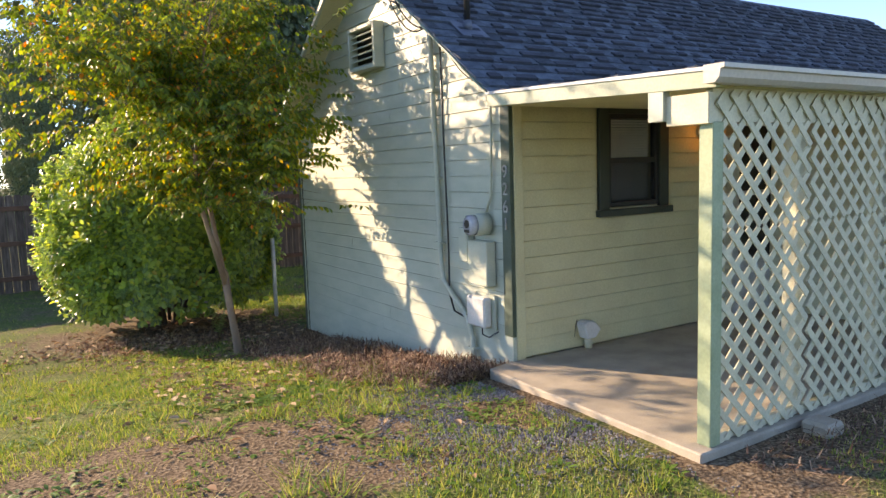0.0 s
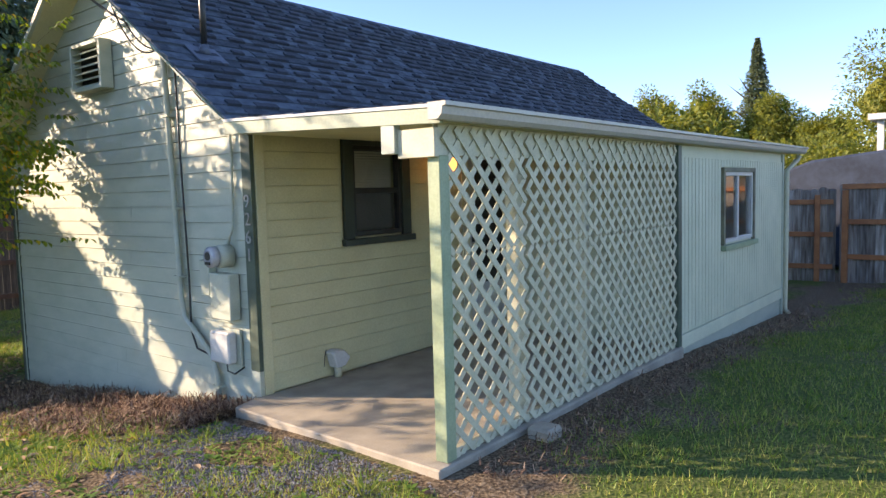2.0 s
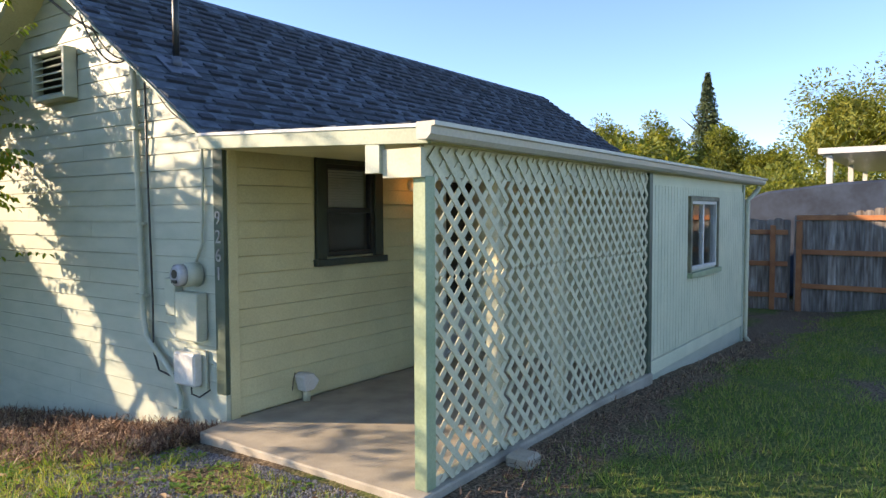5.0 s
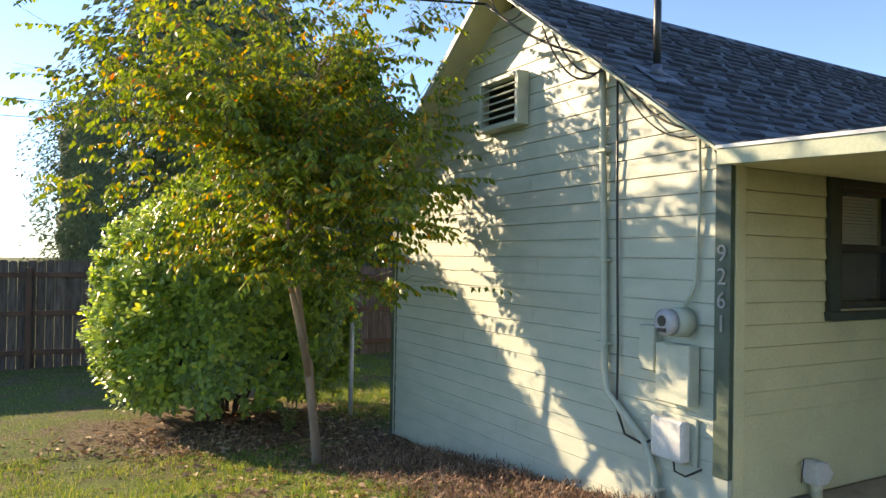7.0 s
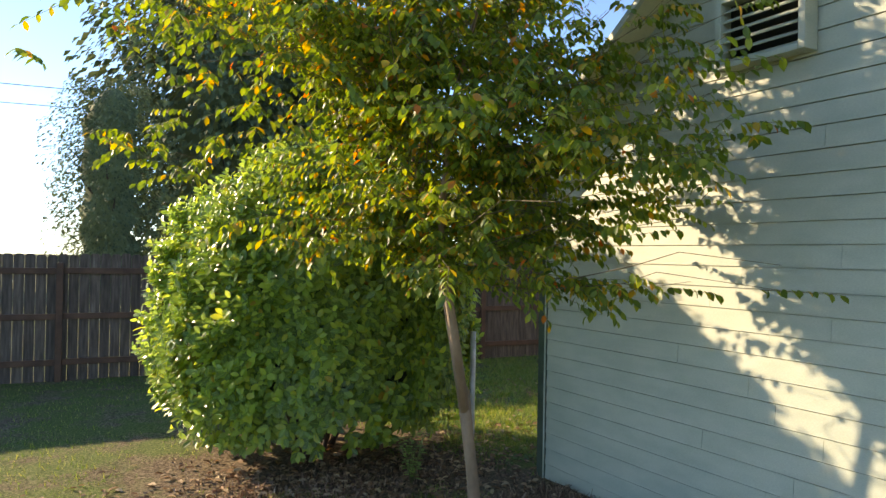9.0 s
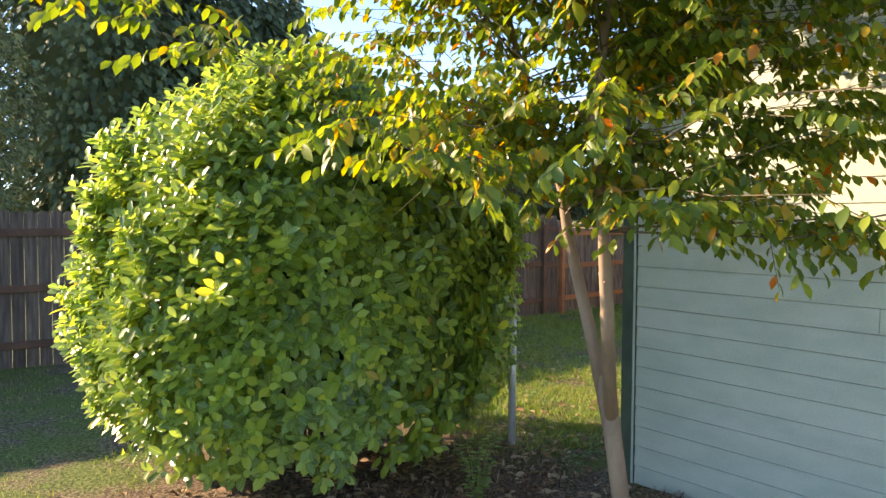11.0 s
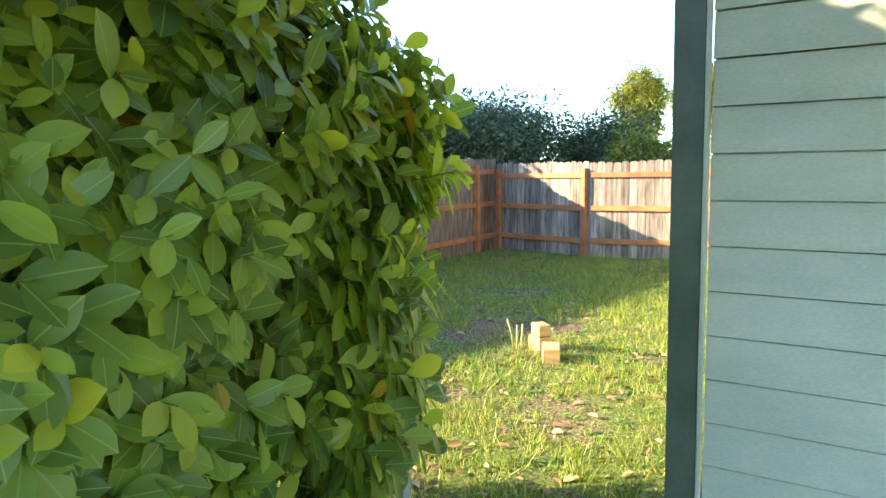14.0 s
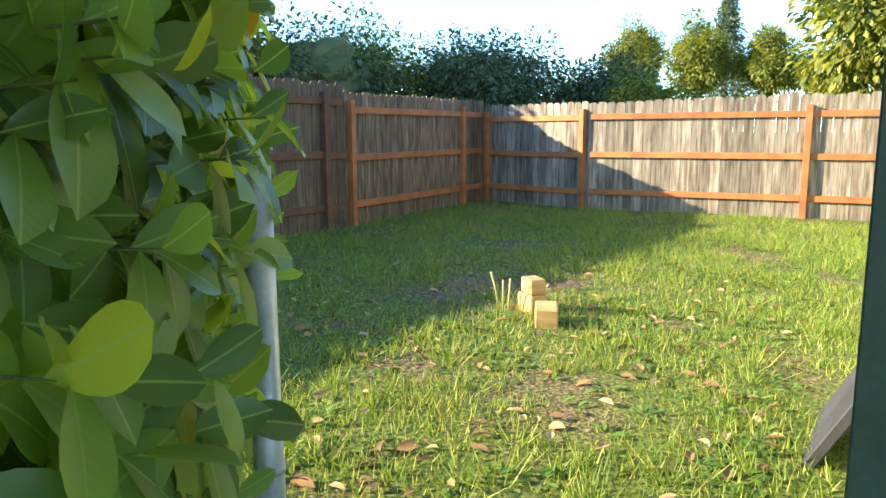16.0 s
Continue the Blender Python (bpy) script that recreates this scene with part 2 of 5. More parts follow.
def ground_material():
    m = bpy.data.materials.new("lawn_and_soil")
    m.use_nodes = True
    n, l = m.node_tree.nodes, m.node_tree.links
    b = n["Principled BSDF"]
    b.inputs["Roughness"].default_value = 0.95
    b.inputs["Specular IOR Level"].default_value = 0.15
    geo = n.new("ShaderNodeNewGeometry")
    patch, fine, att = n.new("ShaderNodeTexNoise"), n.new("ShaderNodeTexNoise"), n.new("ShaderNodeAttribute")
    patch.inputs["Scale"].default_value, patch.inputs["Detail"].default_value = 1.6, 8
    patch.inputs["Roughness"].default_value = 0.7
    fine.inputs["Scale"].default_value, fine.inputs["Detail"].default_value = 45, 6
    l.new(geo.outputs["Position"], patch.inputs[0]), l.new(geo.outputs["Position"], fine.inputs[0])
    att.attribute_name = "grassy"
    add = n.new("ShaderNodeMath")
    l.new(att.outputs["Fac"], add.inputs[0]), l.new(patch.outputs[0], add.inputs[1])
    soil, green = n.new("ShaderNodeValToRGB"), n.new("ShaderNodeValToRGB")
    for r, cols in ((soil, ((0.055, 0.038, 0.024), (0.165, 0.12, 0.075), (0.33, 0.26, 0.17))), (green, ((0.045, 0.07, 0.018), (0.11, 0.145, 0.035), (0.22, 0.22, 0.085)))):
        e = r.color_ramp.elements
        e[0].position, e[0].color = 0.35, (*cols[0], 1)
        e[1].position, e[1].color = 0.52, (*cols[1], 1)
        k = e.new(0.7)
        k.color = (*cols[2], 1)
        l.new(fine.outputs[0], r.inputs[0])
    step, mix = n.new("ShaderNodeMapRange"), n.new("ShaderNodeMix")
    step.inputs[1].default_value, step.inputs[2].default_value = 0.92, 1.08
    l.new(add.outputs[0], step.inputs[0])
    mix.data_type = "RGBA"
    l.new(step.outputs[0], mix.inputs[0]), l.new(soil.outputs[0], mix.inputs[6]), l.new(green.outputs[0], mix.inputs[7])
    l.new(mix.outputs[2], b.inputs["Base Color"])
    bp = n.new("ShaderNodeBump")
    bp.inputs["Strength"].default_value, bp.inputs["Distance"].default_value = 0.8, 0.02
    l.new(fine.outputs[0], bp.inputs["Height"]), l.new(bp.outputs[0], b.inputs["Normal"])
    return m


def glass_material():
    m = bpy.data.materials.new("window_glass")
    m.use_nodes = True
    b = m.node_tree.nodes["Principled BSDF"]
    b.inputs["Base Color"].default_value = (0.9, 0.93, 0.92, 1)
    b.inputs["Roughness"].default_value, b.inputs["Transmission Weight"].default_value, b.inputs["IOR"].default_value = 0.02, 1.0, 1.5
    return m


M_GLASS = glass_material()


# ---- mesh helpers ----
def box(bm, x0, x1, y0, y1, z0, z1, m=None):
    vs = [bm.verts.new((x, y, z)) for x in (x0, x1) for y in (y0, y1) for z in (z0, z1)]
    if m is not None:
        for v in vs:
            v.co = m @ v.co
    for f in ((0, 1, 3, 2), (4, 6, 7, 5), (0, 4, 5, 1), (2, 3, 7, 6), (0, 2, 6, 4), (1, 5, 7, 3)):
        bm.faces.new([vs[i] for i in f])
    return vs


def tube(bm, pts, radii, seg=8, cap=True):
    """A round, tapered rod through the points."""
    rings, pts = [], [Vector(p) for p in pts]
    for i, p in enumerate(pts):
        d = (pts[min(i + 1, len(pts) - 1)] - pts[max(i - 1, 0)]).normalized()
        a = d.orthogonal().normalized() if i == 0 else (a - d * a.dot(d)).normalized()
        b = d.cross(a)
        r = radii[i] if isinstance(radii, (list, tuple)) else radii
        rings.append([bm.verts.new(p + (a * math.cos(k * 2 * math.pi / seg) + b * math.sin(k * 2 * math.pi / seg)) * r) for k in range(seg)])
    for r0, r1 in zip(rings, rings[1:]):
        for k in range(seg):
            bm.faces.new((r0[k], r0[(k + 1) % seg], r1[(k + 1) % seg], r1[k])).smooth = True
    if cap:
        bm.faces.new(rings[0][::-1]), bm.faces.new(rings[-1])


def prism(bm, outline, axis, a, b):
    """An outline of pairs, drawn out along the axis (0, 1 or 2) from a to b."""
    def at(p, c):
        q = list(p)
        q.insert(axis, c)
        return bm.verts.new(q)
    lo, hi = [at(p, a) for p in outline], [at(p, b) for p in outline]
    bm.faces.new(lo), bm.faces.new(hi[::-1])
    k = len(outline)
    for i in range(k):
        bm.faces.new((lo[i], hi[i], hi[(i + 1) % k], lo[(i + 1) % k]))


def part(name, bm, material, parent=None, label="", bevel=0.0, kind=""):
    """Links a bmesh as one mesh under its thing. bevel: metres by which its edges are rounded."""
    bmesh.ops.recalc_face_normals(bm, faces=bm.faces)
    if bevel:
        bmesh.ops.bevel(bm, geom=bm.edges[:], offset=bevel, segments=1, affect="EDGES", profile=0.5)
    me = bpy.data.meshes.new(name)
    bm.to_mesh(me)
    bm.free()
    me.materials.append(material)
    ob = new(name, me)
    if parent:
        ob.parent = parent
        ob.matrix_parent_inverse = parent.matrix_world.inverted()
    return tagged(ob, label, kind=kind)


def block(name, dims, mat, parent=None, label="", bevel=0.0, m=None, kind=""):
    bm = bmesh.new()
    box(bm, *dims, m)
    return part(name, bm, mat, parent, label, bevel, kind)


def thing(name, at, label, category, group=""):
    e = new(name)
    e.location = at
    e.empty_display_size = 0.1
    bpy.context.view_layer.update()
    return tagged(e, label, category, group)


def smooth(a, b, t):
    """0 at a and before it, 1 at b and past it."""
    t = min(1, max(0, (t - a) / (b - a)))
    return t * t * (3 - 2 * t)


def ground_z(x, y):
    z = -0.045 - 0.515 * smooth(3.5, 9.5, y) - 0.22 * smooth(5, 11, x) * (1 - smooth(3.2, 9, y))
    z += 0.55 * smooth(2.2, -1.5, y) * smooth(8, 14.5, x)
    return z + 0.02 * noise.noise((x * 0.8, y * 0.8, 0))


# ---- ground ----
def grassy(x, y):
    """How far grass covers the soil, from -0.5 (bare) to 1."""
    g = 0.55
    g -= 0.6 * math.exp(-(((x - 3.1) / 0.9) ** 2 + ((y - 7.2) / 2.0) ** 2) ** 2)
    g -= 0.6 * math.exp(-(((x - 2.1) / 1.45) ** 2 + ((y - 10.6) / 1.15) ** 2) ** 2)
    g -= 0.45 * math.exp(-(((x - 0.6) / 2.0) ** 2 + ((y - 4.0) / 0.8) ** 2)) + 0.3 * math.exp(-(((x - 2.7) / 0.5) ** 2 + ((y - 4.0) / 0.6) ** 2))
    if x > 3.2 and (y < 2.3 or y > 9.3):
        g += 0.13 + 0.45 * noise.noise((x * 0.7, y * 0.7, 4)) if y < 3 else 0.03 + 0.22 * noise.noise((x * 0.9, y * 0.9, 7))
    g -= 0.4 * math.exp(-((x - 5.5) / 0.35) ** 2 - ((y - 11.5) / 0.25) ** 2) + 0.3 * math.exp(-((x - 7.9) / 0.8) ** 2 - ((y - 12.2) / 0.4) ** 2)
    if y < 2.7 and x > 3:
        g -= 0.45 * math.exp(-((y - 2.2) / 0.4) ** 2)
    return g


def build_ground():
    xs = [-300, -80, -30, -12] + [-8 + 0.16 * i for i in range(150)] + [17, 20, 24, 30, 50, 100, 300]
    ys = [-300, -80, -30, -12] + [-6 + 0.16 * i for i in range(145)] + [18, 20, 24, 30, 50, 100, 300]
    verts = [(x, y, ground_z(x, y) + (0.012 * noise.noise((x * 5, y * 5, 3)) if abs(x) < 16 else 0)) for y in ys for x in xs]
    w = len(xs)
    faces = [(j * w + i, j * w + i + 1, (j + 1) * w + i + 1, (j + 1) * w + i) for j in range(len(ys) - 1) for i in range(w - 1)]
    me = bpy.data.meshes.new("ground")
    me.from_pydata(verts, [], faces)
    me.polygons.foreach_set("use_smooth", [True] * len(faces))
    a = me.attributes.new("grassy", "FLOAT", "POINT")
    a.data.foreach_set("value", [grassy(v[0], v[1]) for v in verts])
    me.materials.append(ground_material())
    tagged(new("ground", me), "patchy green lawn with bare brown soil and dead leaves", kind="structure")


build_ground()

# ---- house ----
XG, Y0, Y1, YR = 3.50, 4.58, 9.21, 6.90          # gable face, its two ends, ridge
XE, YP = 10.80, 2.50                              # far end of the side room, face of lattice and side room
ZR, ZE = 3.93, 2.16                               # ridge and eave of the roof's top
XRAKE, XROOF = 3.20, 13.2
SLOPE = (ZR - ZE) / (YR - 4.42)
house = thing("house", (7, 6, -0.3), "small pale green clapboard cottage with grey-blue shingle roof", "house")


def roof_z(y):
    if y < 4.42:
        return ZE + (y - 4.42) * 0.04
    return ZR - abs(y - YR) * SLOPE


def build_walls():
    core = bmesh.new()
    top = lambda y: roof_z(y) - 0.14
    prism(core, [(Y0 + 0.03, -0.9), (Y1 - 0.03, -0.9), (Y1 - 0.03, top(Y1)), (YR, top(YR)), (Y0 + 0.03, top(Y0))], 0, XG + 0.03, XG + 0.12)
    wall = part("gable_wall", core, M_SIDING, house, "pale green gable wall of lapped boards")
    step, z = 0.139, -0.699
    while z < ZR - 0.2:
        z1 = min(z + step + 0.012, ZR - 0.16)
        lo, hi = Y0 + 0.10, Y1 - 0.02

        def span(zz):
            half = (top(YR) + 0.11 - zz) / SLOPE
            return max(lo, YR - half), min(hi, YR + half)
        z0, z1 = z + 0.004, min(z1, z + step - 0.001)
        (a0, b0), (a1, b1) = span(z0), span(z1)
        if b1 - a1 > 0.1:
            cuts = [None]
            if b1 - a1 > 3.2:
                cuts = [a1 + (b1 - a1) * random.uniform(0.3, 0.7)]
            pieces = [((a0, a1), (b0, b1))] if cuts[0] is None else [((a0, a1), (cuts[0] - 0.001,) * 2), ((cuts[0] + 0.001,) * 2, (b0, b1))]
            for (p0, p1), (q0, q1) in pieces:
                bm = bmesh.new()
                v = [bm.verts.new(c) for c in ((XG - 0.005, p0, z0), (XG + 0.028, p0, z0), (XG + 0.028, p1, z1), (XG + 0.003, p1, z1), (XG - 0.005, q0, z0), (XG + 0.028, q0, z0), (XG + 0.028, q1, z1), (XG + 0.003, q1, z1))]
                for f in ((0, 1, 2, 3), (7, 6, 5, 4), (0, 4, 5, 1), (1, 5, 6, 2), (2, 6, 7, 3), (3, 7, 4, 0)):
                    bm.faces.new([v[k] for k in f])
                part("siding_board", bm, M_SIDING, wall)
        z += step
    # porch wall
    core = bmesh.new()
    for x0, x1, z0, z1 in ((XG + 0.12, 4.56, -0.5, 2.14), (5.22, 6.29, -0.5, 2.14), (7.2, XROOF - 0.4, -0.5, 2.14), (4.56, 5.22, -0.5, 1.2), (4.56, 5.22, 2.06, 2.14), (6.29, 7.2, -0.5, -0.03), (6.29, 7.2, 2.06, 2.14)):
        box(core, x0, x1, Y0 + 0.03, Y0 + 0.14, z0, z1)
    pw = part("porch_wall", core, M_CREAM, house, "yellow-green lapped board wall in the porch")
    z = 0.01
    while z < 2.1:
        z1 = min(z + 0.138, 2.13)
        for a, b in ((XG + 0.10, 4.44), (5.36, 6.14), (7.32, 9.0)):
            if a < 5 and z + 0.07 < 1.15 :
                b = 6.14
            elif a == 5.36 and z + 0.07 < 1.15:
                continue
            bm = bmesh.new()
            prism(bm, [(Y0 - 0.010, z + 0.006), (Y0 + 0.028, z + 0.006), (Y0 + 0.028, z1), (Y0 + 0.008, z1)], 0, a, b)
            part("siding_board", bm, M_CREAM, pw)
        z += 0.1385
    block("corner_board", (XG - 0.02, XG + 0.02, Y0 - 0.015, Y0 + 0.10, 0.2, 2.2), M_GREEN, house, "dark green corner board", 0.003)
    block("corner_board", (XG - 0.02, XG + 0.02, Y0 - 0.015, Y0 + 0.10, -0.4, 0.197), M_SIDING, house, "pale green lower end of the corner board", 0.003)
    block("corner_board", (XG + 0.022, XG + 0.11, Y0 - 0.022, Y0 + 0.02, 0.0, 2.12), M_CREAM, house, "yellow-green corner board", 0.003)
    block("corner_board", (XG - 0.015, XG + 0.03, Y1 - 0.001, Y1 + 0.095, -0.75, 2.1), M_GREEN, house, "dark green corner board", 0.003)
    block("corner_board", (XG - 0.024, XG - 0.011, Y1 - 0.018, Y1 - 0.002, -0.75, 2.1), M_SIDING, house, "", 0.003)
    # back wall and far wall
    block("back_wall", (XG + 0.12, XROOF - 0.4, Y1 - 0.1, Y1, -0.8, 2.2), M_SIDING, house)
    bm = bmesh.new()
    prism(bm, [(Y0, -0.6), (Y1 - 0.1, -0.8), (Y1 - 0.1, 2.2), (YR, ZR - 0.2), (Y0, 2.2)], 0, XROOF - 0.4, XROOF - 0.3)
    part("end_wall", bm, M_SIDING, house)


def build_side_room():
    bm = bmesh.new()
    wx0, wx1, wz0, wz1 = 8.26, 9.36, 0.92, 1.72
    for x0, x1, z0, z1 in ((6.95, wx0, -0.05, 1.98), (wx1, XE, -0.05, 1.98), (wx0, wx1, -0.05, wz0), (wx0, wx1, wz1, 1.98)):
        box(bm, x0, x1, YP, YP + 0.1, z0, z1)
    wall = part("side_wall", bm, M_T111, house, "pale green vertical grooved panel wall")
    x = 6.98
    while x < XE - 0.02:
        x1 = min(x + 0.1, XE - 0.01)
        spans = [(0.11, 1.86)]
        if x1 > wx0 - 0.05 and x < wx1 + 0.05:
            spans = [(0.11, wz0 - 0.06), (wz1 + 0.06, 1.86)]
        for a, b in spans:
            block("panel_strip", (x + 0.011, x1, YP - 0.016, YP, a, b), M_T111, wall)
        x += 0.1
    block("batten", (6.87, 6.96, YP - 0.035, YP + 0.05, -0.1, 1.97), M_GREEN, house, "dark green edge board", 0.004)
    block("skirting", (6.965, XE - 0.03, YP - 0.03, YP - 0.001, -0.04, 0.1), M_T111, house, "worn pale green skirting board", 0.004)
    block("batten", (XE - 0.02, XE + 0.05, YP - 0.03, YP + 0.04, -0.3, 1.97), M_SIDING, house, "", 0.004)
    block("end_wall", (XE, XE + 0.08, YP + 0.04, Y0, -0.4, 2.0), M_T111, house)
    block("inner_wall", (6.96, 7.04, YP + 0.1, Y0, -0.1, 2.0), M_T111, house)
    block("foundation", (6.9, XE + 0.03, YP + 0.0, YP + 0.2, -0.6, -0.05), M_SIDING, house, "pale green painted concrete footing")
    window("side_window", house, wx0, wx1, YP - 0.016, wz0, wz1, False)


def window(name, parent, x0, x1, y, z0, z1, hung):
    """A window in a wall facing -y, with its trim, sashes and panes."""
    w = thing(name, ((x0 + x1) / 2, y, z0), "dark green framed window" if hung else "white sliding window with weathered green trim", "")
    w.parent = parent
    w.matrix_parent_inverse = parent.matrix_world.inverted()
    t = 0.115 if hung else 0.05
    trim = M_WINTRIM if hung else M_OLIVE
    block("trim", (x0 - t, x0, y - 0.03, y + 0.01, z0 - 0.02, z1 + t), trim, w, bevel=0.003)
    block("trim", (x1, x1 + t, y - 0.03, y + 0.01, z0 - 0.02, z1 + t), trim, w, bevel=0.003)
    block("trim", (x0, x1, y - 0.03, y + 0.01, z1, z1 + t), trim, w, bevel=0.003)
    block("sill", (x0 - t - 0.03, x1 + t + 0.03, y - 0.06, y + 0.01, z0 - 0.08, z0 - 0.021), trim if hung else M_SAGE, w, bevel=0.004)
    fr = M_BLACK if hung else M_WHITE
    f = 0.04
    zm, xm = (z0 + z1) / 2, (x0 + x1) / 2
    for d in ((x0, x0 + f, z0, z1), (x1 - f, x1, z0, z1), (x0 + f, x1 - f, z0, z0 + f), (x0 + f, x1 - f, z1 - f, z1)):
        block("frame", (d[0], d[1], y - 0.01, y + 0.06, d[2], d[3]), fr, w, bevel=0.003)
    if hung:
        block("meeting_rail", (x0 + f, x1 - f, y + 0.0, y + 0.05, zm - 0.025, zm + 0.025), fr, w, bevel=0.003)
        panes = ((x0 + f, x1 - f, zm + 0.025, z1 - f), (x0 + f, x1 - f, z0 + f, zm - 0.025))
    else:
        block("meeting_rail", (xm - 0.025, xm + 0.025, y + 0.0, y + 0.05, z0 + f, z1 - f), fr, w, bevel=0.003)
        panes = ((x0 + f, xm - 0.025, z0 + f, z1 - f), (xm + 0.025, x1 - f, z0 + f, z1 - f))
    for a, b, c, d in panes:
        block("pane", (a, b, y + 0.025, y + 0.031, c, d), M_GLASS, w).visible_shadow = False
    if hung:
        block("insect_screen", (x0 + f, x1 - f, y + 0.012, y + 0.014, z0 + f, zm - 0.025), M_SCREEN, w, "fine dark insect screen")
        for i in range(int((z1 - z0 - 2 * f) / 0.024)):
            z = z1 - f - 0.015 - i * 0.024
            block("blind_slat", (x0 + 0.06, x1 - 0.06, y + 0.07, y + 0.076, z - 0.011, z + 0.009), M_WHITE, w)
    return w


def build_door():
    d = thing("door", (6.75, Y0, 0), "white screen door with a dark mesh and a black handle", "")
    d.parent = house
    d.matrix_parent_inverse = house.matrix_world.inverted()
    for dd in ((6.16, 6.29, Y0 - 0.03, Y0 + 0.02, -0.03, 2.16), (7.2, 7.31, Y0 - 0.03, Y0 + 0.02, -0.03, 2.16), (6.291, 7.199, Y0 - 0.03, Y0 + 0.02, 2.06, 2.16)):
        block("door_trim", dd, M_CREAM if False else M_LATTICE, d, bevel=0.004)
    for dd in ((6.30, 6.42, Y0 - 0.01, Y0 + 0.03, 0.0, 2.05), (7.07, 7.19, Y0 - 0.01, Y0 + 0.03, 0.0, 2.05), (6.42, 7.07, Y0 - 0.01, Y0 + 0.03, 0.0, 0.56), (6.42, 7.07, Y0 - 0.01, Y0 + 0.03, 1.93, 2.05), (6.42, 7.07, Y0 - 0.01, Y0 + 0.03, 1.22, 1.27)):
        block("door_rail", dd, M_WHITE, d, bevel=0.003)
    block("screen", (6.42, 7.07, Y0 + 0.008, Y0 + 0.012, 0.56, 1.93), M_BLACK, d, "dark mesh")
    block("inner_door", (6.30, 7.19, Y0 + 0.06, Y0 + 0.1, 0.0, 2.05), M_WHITE, d)
    bm = bmesh.new()
    tube(bm, [(6.36, Y0 - 0.06, 1.0), (6.36, Y0 - 0.06, 1.12)], 0.012)
    box(bm, 6.345, 6.375, Y0 - 0.055, Y0 - 0.011, 1.03, 1.09)
    part("handle", bm, M_BLACK, d, "black handle")


def build_roof():
    roof = None
    bm = bmesh.new()
    t = 0.03
    prism(bm, [(YR, ZR - t), (YR, ZR), (4.42, ZE), (4.42, ZE - t)], 0, XRAKE, XROOF)
    roof = part("roof", bm, M_SHINGLE, house, "grey-blue asphalt shingle roof")
    bm = bmesh.new()
    yb = Y1 + 0.35
    prism(bm, [(YR, ZR - t), (yb, roof_z(yb) - t), (yb, roof_z(yb)), (YR, ZR)], 0, XRAKE, XROOF)
    part("roof_slope", bm, M_SHINGLE, roof)
    bm = bmesh.new()
    prism(bm, [(4.42, ZE), (4.42, ZE - 0.06), (2.42, roof_z(2.42) - 0.06), (2.42, roof_z(2.42))], 0, XRAKE, 11.3)
    part("porch_roof", bm, M_SHINGLE, roof)
    for ye in (4.42, Y1 + 0.35):
        bm = bmesh.new()
        prism(bm, [(YR, ZR - t - 0.004), (ye, roof_z(ye) - t - 0.004), (ye, roof_z(ye) - t - 0.02), (YR, ZR - t - 0.02)], 0, XRAKE + 0.016, XG + 0.05)
        part("soffit", bm, M_CREAM, house, "pale cream boarded soffit under the roof edge")
    # fascias
    bm = bmesh.new()
    prism(bm, [(4.42, ZE - 0.02), (4.42, ZE - 0.11), (2.4, roof_z(2.4) - 0.11), (2.4, roof_z(2.4) - 0.02)], 0, XRAKE - 0.03, XRAKE)
    part("fascia", bm, M_FASCIA, house, "pale green fascia board", 0.003)
    bm = bmesh.new()
    prism(bm, [(4.42, ZE - 0.001), (4.42, ZE - 0.02), (2.4, roof_z(2.4) - 0.02), (2.4, roof_z(2.4) - 0.001)], 0, XRAKE - 0.04, XRAKE - 0.001)
    part("drip_edge", bm, M_WHITE, house, "thin white metal drip edge")
    for s, ye in ((-1, 4.42), (1, Y1 + 0.35)):
        bm = bmesh.new()
        prism(bm, [(YR, ZR - 0.015), (YR, ZR - (0.03 if s < 0 else 0.075)), (ye, roof_z(ye) - (0.03 if s < 0 else 0.075)), (ye, roof_z(ye) - 0.015)], 0, XRAKE - 0.02, XRAKE + 0.015)
        part("rake_board", bm, M_FASCIA if s < 0 else M_SIDING, house, "pale green rake board")
    bm = bmesh.new()
    prism(bm, [(4.42, ZE - 0.085), (4.42, ZE - 0.1), (2.45, roof_z(2.45) - 0.1), (2.45, roof_z(2.45) - 0.085)], 0, XRAKE + 0.001, 11.25)
    part("porch_ceiling", bm, M_CREAM, house, "yellow-green boarded porch ceiling")


def build_gutter():
    g = thing("gutter", (3.1, 2.35, 2.0), "long off-white painted gutter along the porch roof", "gutter")
    bm = bmesh.new()
    out = [(2.42, 2.075), (2.42, 1.985), (2.35, 1.985), (2.325, 2.01), (2.318, 2.05), (2.295, 2.055), (2.295, 2.078), (2.33, 2.078), (2.336, 2.012), (2.355, 1.995), (2.41, 1.995), (2.41, 2.075)]
    prism(bm, out, 0, 3.10, 11.5)
    part("trough", bm, M_GUTTER, g)
    bm = bmesh.new()
    prism(bm, [(2.42, 2.078), (2.42, 1.985), (2.35, 1.985), (2.325, 2.01), (2.318, 2.05), (2.295, 2.055), (2.295, 2.078)], 0, 3.09, 3.1)
    part("end_cap", bm, M_GUTTER, g)
    bm = bmesh.new()
    tube(bm, [(11.2, 2.36, 1.96), (11.2, 2.38, 1.9), (10.87, 2.44, 1.75), (10.87, 2.45, -0.2), (10.9, 2.4, -0.28)], 0.035)
    part("downspout", bm, M_LATTICE, g)


SEAM = 1.21


